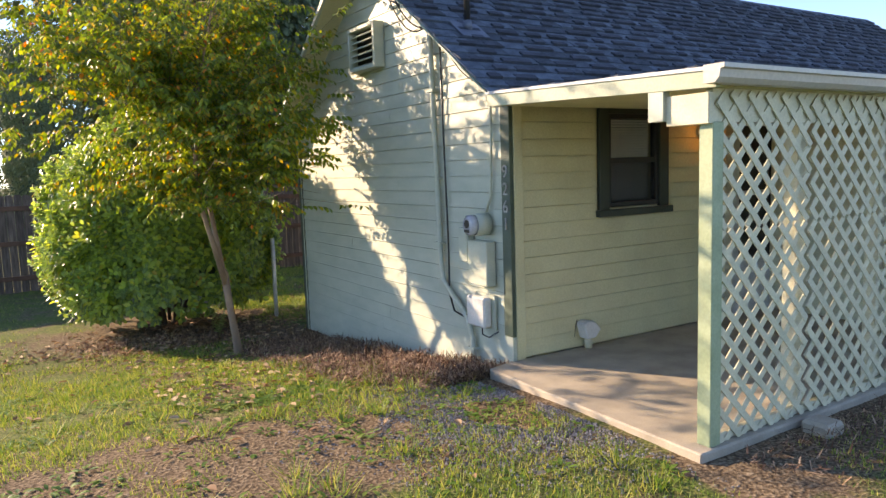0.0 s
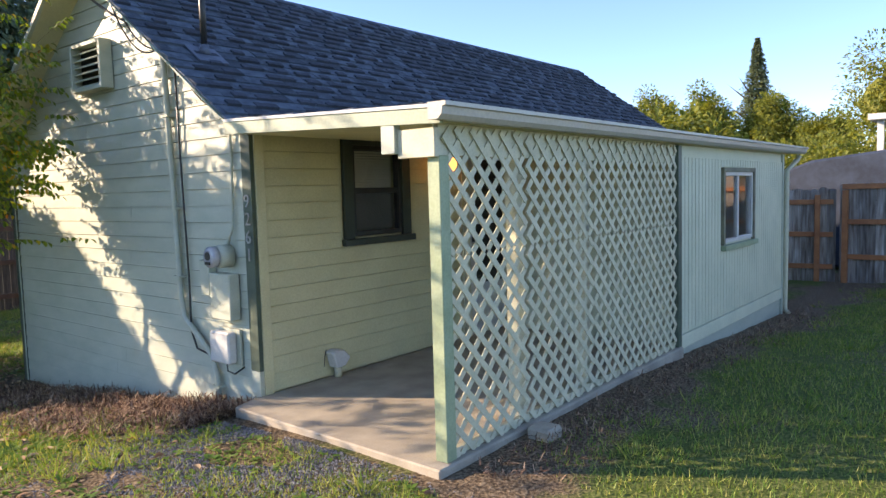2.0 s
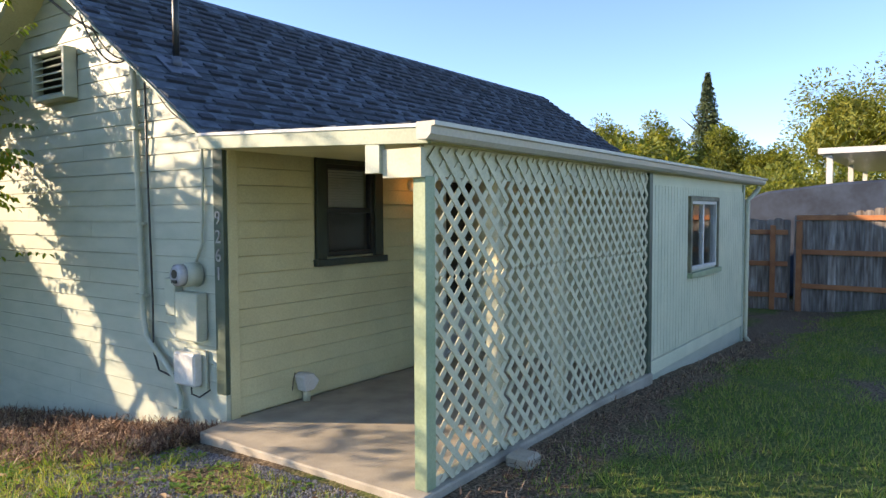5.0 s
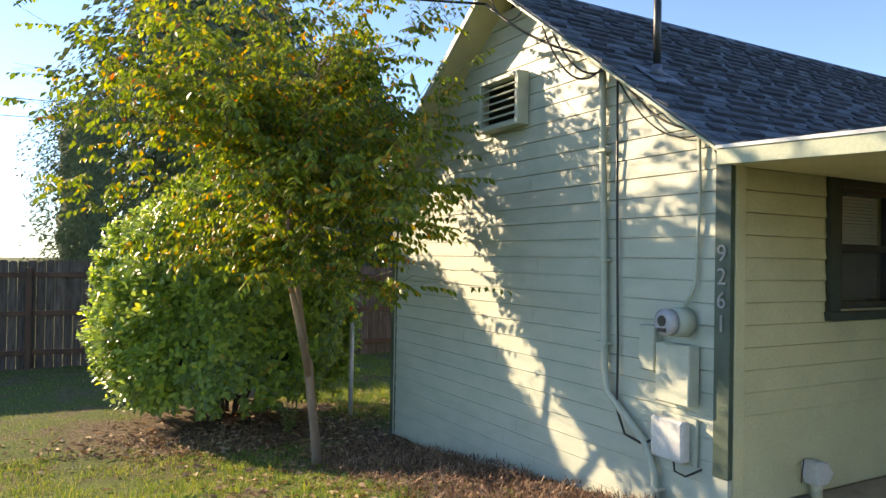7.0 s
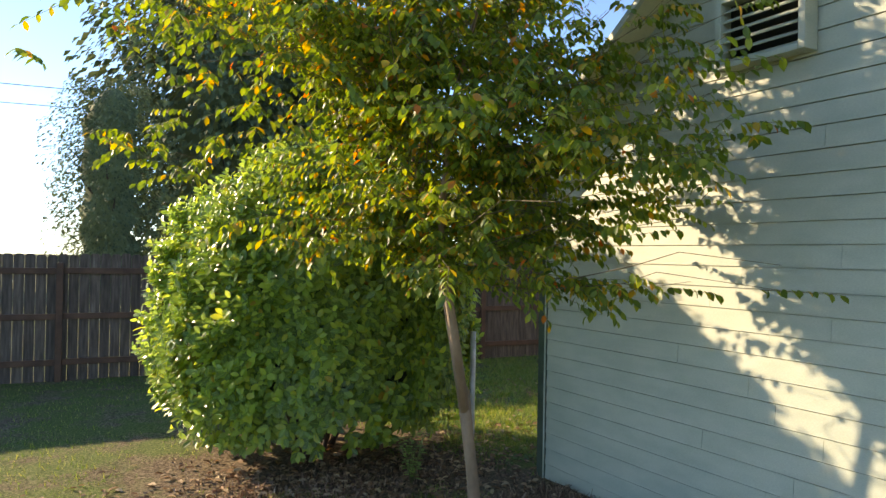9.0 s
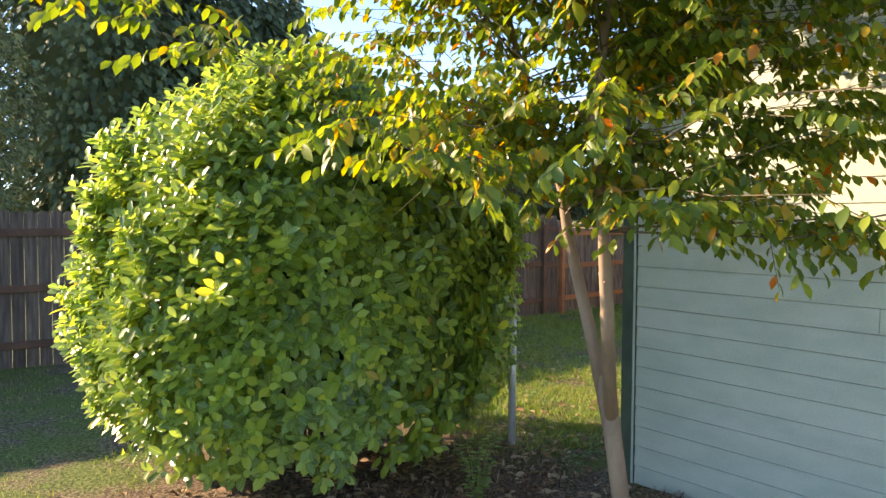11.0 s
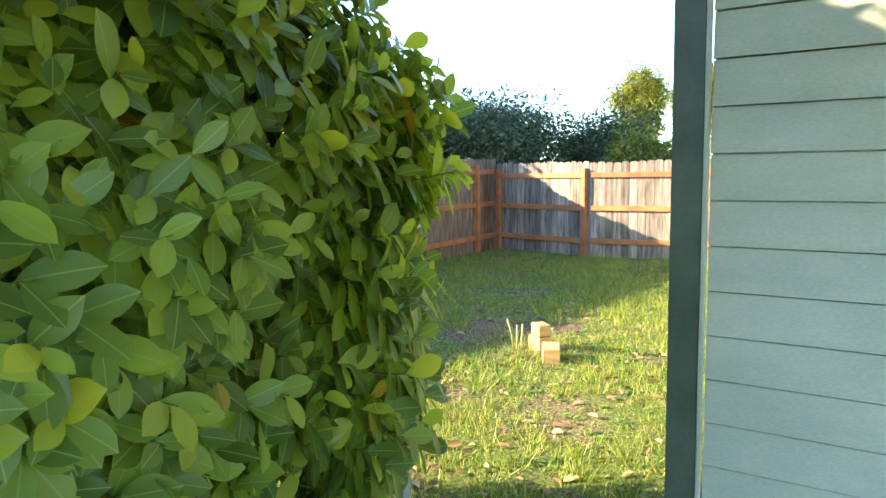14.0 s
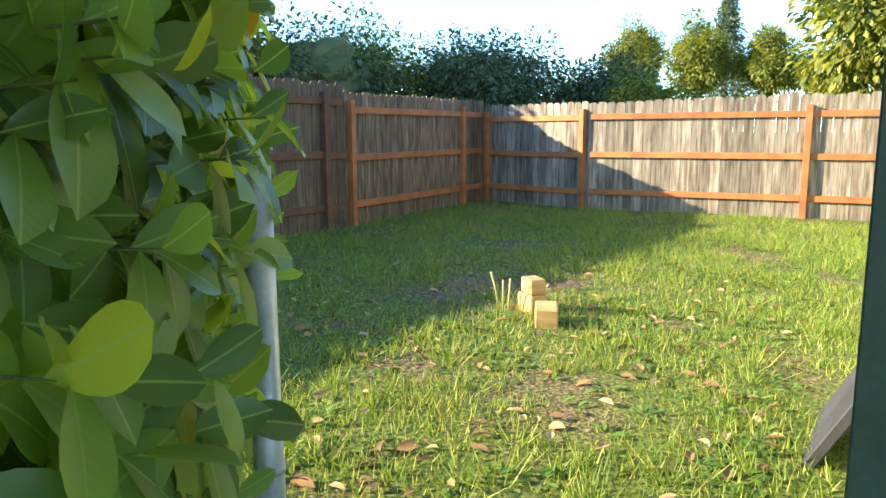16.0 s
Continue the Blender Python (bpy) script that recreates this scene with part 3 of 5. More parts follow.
def build_lattice():
    lat = thing("lattice_screen", (5, YP, 0), "pale green wooden lattice screen between posts, on the porch edge", "lattice screen")
    pitch, wdt = 0.155, 0.040
    for x0, x1 in ((3.30, 4.17), (4.18, 5.13), (5.14, 6.86)):
        for z0, z1 in ((0.0, SEAM), (SEAM + 0.01, 1.96)):
            for s, yy in ((1, YP - 0.006), (-1, YP - 0.014)):
                c = (x0 - z1) if s == 1 else (x0 + z0)
                end = (x1 - z0) if s == 1 else (x1 + z1)
                c += pitch / 2
                while c < end:
                    # z = s * (x - c)
                    xa, xb = (max(x0, c + z0), min(x1, c + z1)) if s == 1 else (max(x0, c - z1), min(x1, c - z0))
                    if xb - xa > 0.03:
                        za, zb = (xa - c, xb - c) if s == 1 else (c - xa, c - xb)
                        L = math.hypot(xb - xa, zb - za) / 2
                        mid = Matrix.Translation(((xa + xb) / 2, yy, (za + zb) / 2)) @ Matrix.Rotation(-math.atan2(zb - za, xb - xa), 4, "Y")
                        block("slat", (-L, L, -0.0035, 0.0035, -wdt / 2, wdt / 2), M_LATTICE, lat, m=mid)
                    c += pitch
    block("post", (XRAKE + 0.04, 3.33, YP - 0.03, YP + 0.06, 0.0, 1.80), M_SAGE, lat, "sage green porch post", 0.004)
    for x in (4.13, 5.09):
        block("post", (x, x + 0.09, YP + 0.042, YP + 0.13, 0.0, 1.97), M_LATTICE, lat, "pale porch post", 0.004)
    block("header", (3.27, 6.87, YP + 0.0, YP + 0.04, 1.80, 2.0), M_LATTICE, lat, "pale header board", 0.003)
    block("bottom_rail", (3.34, 6.87, YP + 0.0, YP + 0.04, 0.003, 0.05), M_LATTICE, lat, "", 0.003)
    block("hanger_block", (XRAKE - 0.025, XRAKE + 0.03, 2.75, 2.86, 1.82, 2.03), M_SIDING, lat, "pale green block under the fascia", 0.003)
    block("corner_header", (XRAKE + 0.0, XRAKE + 0.04, 2.47, 2.75, 1.79, 1.955), M_LATTICE, lat, "", 0.003)


build_walls()
build_side_room()
window("porch_window", house, 4.57, 5.22, Y0, 1.21, 2.03, True)
build_door()
build_roof()
build_gutter()
build_lattice()
bm = bmesh.new()
prism(bm, [(3.13, 2.44), (6.94, 2.44), (6.94, 4.59), (3.5, 4.59), (3.2, 4.52), (3.17, 3.9)], 2, -0.4, 0.0)
tagged(part("porch_slab", bm, M_SLAB, bevel=0.01), "worn tan concrete porch slab", kind="structure")


# ---- fences ----
def fence(a, b, top, ztop_step, posts, face, label, rails=3, rail_mat=None, boards=None):
    """Boards between a and b; rails and posts on the side given by face (+1 or -1)."""
    a, b = Vector(a), Vector(b)
    d = (b - a)
    L = d.length
    d.normalize()
    ang = math.atan2(d.y, d.x)
    f = thing("fence", (a.x, a.y, ground_z(a.x, a.y)), label, "fence")
    n = math.ceil(L / 0.145)
    w = L / n
    zb = lambda s: ground_z(a.x + d.x * s, a.y + d.y * s)
    for i in range(n):
        s = (i + 0.5) * w
        base = zb(s)
        h = top + random.uniform(-0.02, 0.02) + (ztop_step if (i // 17) % 2 else 0)
        m = Matrix.Translation((a.x + d.x * s, a.y + d.y * s, base)) @ Matrix.Rotation(ang, 4, "Z")
        bm = bmesh.new()
        hw = w / 2 - 0.003
        o = [(-hw, -0.05), (hw, -0.05), (hw, h - 0.03), (hw - 0.03, h), (-hw + 0.03, h), (-hw, h - 0.03)]
        prism(bm, o, 1, -0.009, 0.009)
        bmesh.ops.transform(bm, matrix=m, verts=bm.verts)
        part("board", bm, boards or (M_SHADEFENCE if rail_mat is M_DARKRAIL else M_FENCE), f)
    marks = sorted(posts)
    for s in marks:
        m = Matrix.Translation((a.x + d.x * s, a.y + d.y * s, zb(s))) @ Matrix.Rotation(ang, 4, "Z")
        y0, y1 = (0.01, 0.10) if face > 0 else (-0.10, -0.01)
        block("post", (-0.045, 0.045, y0, y1, -0.2, top - 0.12), rail_mat, f, "", 0.004, m)
    ends = [0] + [s for s in marks if 0.1 < s < L - 0.1] + [L]
    for s0, s1 in zip(ends, ends[1:]):
        for k in range(rails):
            z = 0.28 + k * (top - 0.28 - 0.25) / (rails - 1)
            m = Matrix.Translation((a.x + d.x * s0, a.y + d.y * s0, zb((s0 + s1) / 2) + z)) @ Matrix.Rotation(ang, 4, "Z")
            y0, y1 = (0.01, 0.05) if face > 0 else (-0.05, -0.01)
            block("rail", (0.046, s1 - s0 - 0.046, y0, y1, -0.045, 0.045), rail_mat, f, "", 0.004, m)
    return f


for a, b, top, marks, label in (((-9, 16.7), (9.75, 15.6), 1.9, [1.5, 3.9, 6.3, 8.7, 11.1, 13.5, 15.9, 18.4], "weathered board fence with dark posts, boards coloured darker for shade"), ((9.75, 15.6), (13.9, 15.85), 1.8, [0.1, 3.25], "dark water-stained board fence with red-brown posts")):
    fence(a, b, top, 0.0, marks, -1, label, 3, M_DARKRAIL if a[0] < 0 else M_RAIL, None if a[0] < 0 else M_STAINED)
fence((13.9, 15.8), (13.43, 13.63), 1.72, 0.0, [0.08, 2.14], -1, "weathered grey board fence with red-brown rails", 3, M_RAIL)
fence((13.43, 13.63), (14.7, 2.5), 1.72, 0.03, [3.15, 5.6, 8.0, 10.9], -1, "weathered grey board fence with red-brown rails", 3, M_RAIL)
fence((14.75, 2.45), (14.1, -7.0), 1.8, 0.04, [0.1, 3.4, 6.0, 8.4], -1, "weathered grey board fence with red-brown rails", 3, M_RAIL)


# ---- plants ----
def leaf_shape(length, width, fold=0.12, droop=0.1, rows=3):
    """A pointed leaf along +y, folded at its rib: points, faces and the flat places of the points."""
    co, flat = [(0, 0, 0)], [(0.5, 0.0)]
    for k in range(1, rows + 1):
        t = k / (rows + 1)
        w = width * 0.5 * math.sin(math.pi * t ** 1.2) ** 0.7
        for s in (-1, 0, 1):
            co.append((s * w, length * t, abs(s) * fold * width - droop * length * t * t))
            flat.append((0.5 + 0.5 * s * w / (width * 0.5), t))
    co.append((0, length, -droop * length)), flat.append((0.5, 1.0))
    faces = [(0, 2, 1), (0, 3, 2)]
    for k in range(rows - 1):
        a = 1 + 3 * k
        faces += [(a, a + 1, a + 4, a + 3), (a + 1, a + 2, a + 5, a + 4)]
    a, e = 1 + 3 * (rows - 1), len(co) - 1
    return co, faces + [(a, a + 1, e), (a + 1, a + 2, e)], flat


def leaf_cloud(name, places, mat, parent, length, width, fold=0.12, droop=0.1, label="", kind="stuff", rows=2):
    """All the leaves at the given poses, in one mesh."""
    shape, lf, flat = leaf_shape(length, width, fold, droop, rows)
    base = np.array([(*v, 1.0) for v in shape])
    ms = np.array([[list(r) for r in m] for m in places])
    co = np.einsum("nij,kj->nki", ms, base)[..., :3].reshape(-1, 3)
    n, k = len(places), len(base)
    faces = [tuple(v + i * k for v in f) for i in range(n) for f in lf]
    me = bpy.data.meshes.new(name)
    me.from_pydata(co.tolist(), [], faces)
    me.polygons.foreach_set("use_smooth", [True] * len(faces))
    uv = me.uv_layers.new(name="UVMap")
    one = np.array([c for f in lf for v in f for c in flat[v]])
    uv.data.foreach_set("uv", np.tile(one, n))
    me.materials.append(mat)
    ob = new(name, me)
    if parent:
        ob.parent = parent
        ob.matrix_parent_inverse = parent.matrix_world.inverted()
    return tagged(ob, label, kind=kind)


def facing(p, d, up, scale):
    """A pose at p whose +y runs along d and whose +z leans to up."""
    y = Vector(d).normalized()
    x = y.cross(Vector(up))
    x = x.normalized() if x.length > 1e-3 else y.orthogonal().normalized()
    z = x.cross(y)
    return Matrix(((x.x * scale, y.x * scale, z.x * scale, p[0]), (x.y * scale, y.y * scale, z.y * scale, p[1]), (x.z * scale, y.z * scale, z.z * scale, p[2]), (0, 0, 0, 1)))


rnd = random.Random(7)


def build_laurel():
    bush = thing("laurel_bush", (1.77, 11.0, -0.55), "large dense laurel bush with glossy green leaves", "bush")
    cx, cy, cz = 2.02, 11.12, 0.80
    ax, ay, az = 1.42, 1.28, 1.42
    e = 2.5

    def reach(v):
        side = (abs(v.x) ** e + abs(v.y) ** e) ** (1 / e)
        k = 2.1 if v.z > 0 else 6
        return (side ** k + abs(v.z) ** k) ** (-1 / k)

    bm = bmesh.new()
    for k in range(9):
        a = k * 0.7
        tube(bm, [(cx + 0.12 * math.cos(a), cy + 0.12 * math.sin(a), -0.66), (cx + 0.5 * math.cos(a), cy + 0.5 * math.sin(a), 0.3), (cx + 0.9 * math.cos(a), cy + 0.9 * math.sin(a), 1.2)], [0.03, 0.02, 0.008], 6)
    part("stemwork", bm, M_DARKBARK, bush, kind="stuff")
    places, near, twigs = [], [], bmesh.new()
    i = 0
    while i < 7800:
        v = Vector((rnd.gauss(0, 1), rnd.gauss(0, 1), rnd.gauss(0, 1))).normalized()
        if v.y > 0.55 and rnd.random() < 0.75:
            continue
        i += 1
        r = reach(v)
        lump = 1 + 0.12 * noise.noise(v * 2.4) + 0.10 * noise.noise(v * 6.5)
        depth = rnd.choice((1.03, 1, 0.95, 0.88))
        p = Vector((cx + v.x * r * ax * lump * depth, cy + v.y * r * ay * lump * depth, cz + v.z * r * az * lump * depth))
        if i > 7500:
            k = rnd.random()
            if k < 0.62:
                p = Vector((rnd.uniform(3.05, 3.5), rnd.uniform(10.42, 10.9), rnd.uniform(0.25, 1.2)))
            else:
                p = Vector((rnd.uniform(2.6, 3.12), rnd.uniform(9.9, 10.25), rnd.uniform(0.95, 1.4)))
            v = Vector((0.8, -0.5, 0.1))
        low = max(0.0, min(1.0, (0.3 - p.z) / 0.8))
        p.x += (cx - p.x) * 0.08 * low
        p.y += (cy - p.y) * 0.12 * low
        if p.z < ground_z(p.x, p.y) + 0.48 - 0.10 * (i % 3):
            continue
        if p.y < 10.36 and abs((p.x - 3.40) * 0.87 - (p.y - 10.31) * 0.5) < 0.17 and p.z < 0.86:
            continue
        out = Vector((v.x, v.y, v.z * 0.7)).normalized()
        left = max(0.0, min(1.0, (1.7 - p.x) / 1.2))
        up = 0.1 + 1.0 * max(left, max(0, min(1, (p.z - 1.2) / 0.8)))
        shoot = (out + Vector((0, 0, up))).normalized()
        n = 7 if up < 0.5 else 9
        ln = rnd.uniform(0.05, 0.13) if up < 0.5 else rnd.uniform(0.12, 0.27)
        a = rnd.uniform(0, 6.28)
        close = (p - Vector((2.6, 9.5, 0.8))).length < 1.05
        if close and i % 2:
            tube(twigs, [p - shoot * 0.1, p, p + shoot * ln], [0.0022, 0.0018, 0.0012], 5, False)
        for j in range(n):
            a += 2.4
            side = shoot.orthogonal().normalized()
            side.rotate(Matrix.Rotation(a, 3, shoot))
            f = j / (n - 1)
            d = (shoot * (0.15 + 1.0 * f if up > 0.5 else 0.1 + 0.8 * f) + side + Vector((0, 0, -0.1 if up > 0.5 else -rnd.uniform(0.1, 1.0)))).normalized()
            q = p + shoot * ln * (f - 0.15)
            m = facing(q, d, out * 0.8 + shoot * 0.5 + Vector((0, 0, 0.6)), rnd.uniform(0.65, 1.12) * (1 if f < 0.8 else 0.8))
            (near if close and q.y < 10.2 else places).append(m)
    part("twigwork", twigs, M_TWIG, bush, kind="stuff")
    near.sort(key=lambda m: (m.translation - Vector((2.6, 9.4, 0.75))).length)
    shape, lf, flat = leaf_shape(0.115, 0.058, 0.10, 0.14, 6)
    me = bpy.data.meshes.new("leaf")
    me.from_pydata(shape, [], lf)
    me.polygons.foreach_set("use_smooth", [True] * len(lf))
    me.uv_layers.new(name="UVMap").data.foreach_set("uv", [c for f in lf for v in f for c in flat[v]])
    me.materials.append(M_LAUREL)
    for m in near[:300]:
        ob = new("leaf", me)
        ob.matrix_world = m
        ob.parent = bush
        ob.matrix_parent_inverse = bush.matrix_world.inverted()
    leaf_cloud("near_foliage", near[300:], M_LAUREL, bush, 0.115, 0.058, 0.10, 0.14, "glossy oval leaves", rows=5)
    leaf_cloud("foliage", places, M_LAUREL, bush, 0.108, 0.056, 0.12, 0.15, "glossy oval leaves", rows=3)
    # near-black core: the shade deep between the leaves is put into its colour
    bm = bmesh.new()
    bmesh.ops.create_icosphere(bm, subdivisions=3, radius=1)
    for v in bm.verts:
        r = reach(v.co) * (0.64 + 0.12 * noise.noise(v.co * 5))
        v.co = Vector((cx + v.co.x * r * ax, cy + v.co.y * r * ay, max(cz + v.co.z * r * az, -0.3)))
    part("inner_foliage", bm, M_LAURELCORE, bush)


def limb(bm, a, b, r0, r1, wob=0.05, seg=7):
    a, b = Vector(a), Vector(b)
    pts = []
    for i in range(6):
        t = i / 5
        p = a.lerp(b, t)
        if 0 < i < 5:
            p += Vector((rnd.uniform(-1, 1), rnd.uniform(-1, 1), rnd.uniform(-0.5, 0.5))) * wob * (b - a).length
        pts.append(p)
    tube(bm, pts, [r0 + (r1 - r0) * i / 5 for i in range(6)], seg)
    return pts


BAND_Y, BAND_K = 5.56, 1.1  # the crown leaves the wall's lower far end in the sun


SPRAYS = [(-0.5, 7.8, 2.3), (-0.4, 8.3, 2.6), (-0.25, 8.0, 2.5), (0.3, 8.1, 2.45), (0.1, 8.6, 2.75), (3.0, 7.8, 1.5), (3.1, 7.4, 2.1), (3.25, 7.6, 2.2), (3.25, 7.3, 2.5), (2.8, 7.9, 1.4), (0.7, 7.9, 1.45), (0.5, 8.1, 1.6), (0.9, 8.3, 1.5), (3.2, 7.5, 2.8), (2.7, 8.1, 1.8), (1.1, 7.6, 1.55)]


def build_myrtle():
    tree = thing("small_tree", (2.24, 8.4, -0.45), "slender forked tree with green, yellow and orange leaves", "tree")
    bm = bmesh.new()
    fork = (2.17, 8.395, 0.46)
    tube(bm, [(2.26, 8.33, -0.62), (2.25, 8.33, -0.42), (2.21, 8.33, -0.08), (2.185, 8.36, 0.2), fork, (2.15, 8.40, 0.54)], [0.062, 0.048, 0.043, 0.043, 0.047, 0.02], 12)
    limbs = [[(2.178, 8.385, 0.30), (2.14, 8.48, 0.75), (2.11, 8.6, 1.2), (2.08, 8.62, 1.45), (1.95, 8.8, 2.1), (1.85, 9.0, 2.9)],
             [(2.178, 8.375, 0.30), (2.03, 8.29, 0.87), (1.93, 8.235, 1.22), (1.90, 8.28, 1.72), (1.96, 8.22, 2.5), (2.15, 8.12, 3.4)]]
    for l in limbs:
        tube(bm, l, [0.036, 0.032, 0.028, 0.026, 0.018, 0.008], 10)
    for k in range(26):
        l = limbs[k % 2]
        t = rnd.uniform(0, 2)
        p = Vector(l[int(t)]).lerp(Vector(l[int(t) + 1]), t % 1)
        bmesh.ops.create_icosphere(bm, subdivisions=1, radius=rnd.uniform(0.005, 0.009), matrix=Matrix.Translation(p + Vector((rnd.uniform(-1, 1), rnd.uniform(-1, 1), 0)).normalized() * 0.03))
    part("trunk", bm, M_BARK, tree, "smooth tan forked trunk")
    bm = bmesh.new()
    cx, cy = 1.95, 8.3
    places = []

    def open_side(q):
        run = (3.5 - q.x) / SUN_DIR.x
        low = q.y + SUN_DIR.y * run
        far = q.z / math.tan(SUN_EL)
        if 3.1 < q.x + SUN_DIR.x * far < 4.7 and 2.4 < q.y + SUN_DIR.y * far < 4.3 and rnd.random() < 0.8:
            return True
        return BAND_Y + BAND_K * (q.z - math.tan(SUN_EL) * run) < low < 9.6 and rnd.random() < 0.96

    eyes = ((0.3, 8.0, 1.1), (0.8, 8.35, 1.1), (1.26, 8.66, 1.05), (2.18, 9.15, 0.95))
    wood, bm = bm, bmesh.new()
    for i in range(290):
        l, t = limbs[i % 2], 2 + 3 * rnd.random() ** 0.85
        s = Vector(l[int(t)]).lerp(Vector(l[min(5, int(t) + 1)]), t % 1)
        a = rnd.uniform(0, 6.28)
        rr = rnd.uniform(0.6, 2.5)
        rise = rnd.uniform(-0.3, 0.7) if s.z < 1.7 else rnd.uniform(-0.2, 1.2)
        ex = cx + math.cos(a) * rr
        ey = cy + math.sin(a) * rr * 0.95
        if ex > 3.2:
            ex = 3.2 - rnd.uniform(0, 0.4)
        if ex - cx < -0.9 and ey > 9.6 and s.z < 2:
            continue
        endp = Vector((ex, ey, max(1.2, s.z + rise + 0.12 * rr)))
        if endp.z < 1.7 and ey < 7.6 and ex < 1.2:
            endp.z += 0.5
        if endp.x < 1.2:
            endp.z = max(endp.z, 2.15)
        if i < len(SPRAYS):
            endp, s = Vector(SPRAYS[i]), Vector(l[3]).lerp(Vector(l[4]), rnd.random())
        if i >= len(SPRAYS) and open_side(endp) and open_side(s.lerp(endp, 0.6)):
            continue
        kept = len(places)
        limb_at = (s.copy(), endp.copy(), 0.0055 if i % 3 == 0 else 0.003)
        for j in range(17):
            t = rnd.uniform(0.12, 1)
            p = s.lerp(endp, t)
            tw = ((endp - s).normalized() * 0.6 + Vector((rnd.gauss(0, 0.8), rnd.gauss(0, 0.8), rnd.gauss(0, 0.3) - 0.05))).normalized()
            ln = rnd.uniform(0.15, 0.42)
            if open_side(p + tw * ln * 0.6) or noise.noise(p * 1.3) < -0.22:
                continue
            tube(bm, [p, p + tw * ln + Vector((0, 0, -0.05))], [0.0022, 0.001], 3, False)
            for k in range(11):
                q = p + tw * ln * k / 10 + Vector((0, 0, -0.05 * (k / 10) ** 2))
                if q.x > 3.36:
                    continue
                sd = tw.cross(Vector((0, 0, 1))) * (1 if k % 2 else -1)
                d = (sd + tw * 0.6 + Vector((0, 0, -0.5 - rnd.random() * 0.7))).normalized()
                places.append(facing(q, d, Vector((rnd.gauss(0, 0.4), rnd.gauss(0, 0.4), 1)), rnd.uniform(0.7, 1.2)))
        if len(places) - kept > 85:
            limb(bm, *limb_at, 0.0014, 0.09, 5)
    for i in range(460):
        a, rr = rnd.uniform(0, 6.28), rnd.uniform(0.05, 1.35)
        p = Vector((2.15 + math.cos(a) * rr, 8.35 + math.sin(a) * rr, rnd.uniform(1.32, 2.3) + 0.12 * rr))
        if p.x > 3.2 or open_side(p):
            continue
        tw = Vector((math.cos(a), math.sin(a), rnd.uniform(-0.25, 0.35))).normalized()
        ln = rnd.uniform(0.2, 0.4)
        tube(bm, [p - tw * 0.15, p + tw * ln - Vector((0, 0, 0.05))], [0.0022, 0.001], 3, False)
        for k in range(12):
            q = p + tw * ln * k / 11 - Vector((0, 0, 0.05 * (k / 11) ** 2))
            sd = tw.cross(Vector((0, 0, 1))) * (1 if k % 2 else -1)
            places.append(facing(q, (sd + tw * 0.6 + Vector((0, 0, -0.8 - rnd.random() * 0.6))).normalized(), Vector((rnd.gauss(0, 0.4), rnd.gauss(0, 0.4), 1)), rnd.uniform(0.75, 1.15)))
    places = [m for m in places if all((m.translation - Vector(q)).length > 0.38 for q in eyes)]
    wood.free()
    part("branchwork", bm, M_BRANCH, tree, kind="stuff")
    leaf_cloud("crown", places, M_MYRTLE, tree, 0.068, 0.034, 0.15, 0.2, "green, yellow and orange leaves")


build_laurel()
build_myrtle()


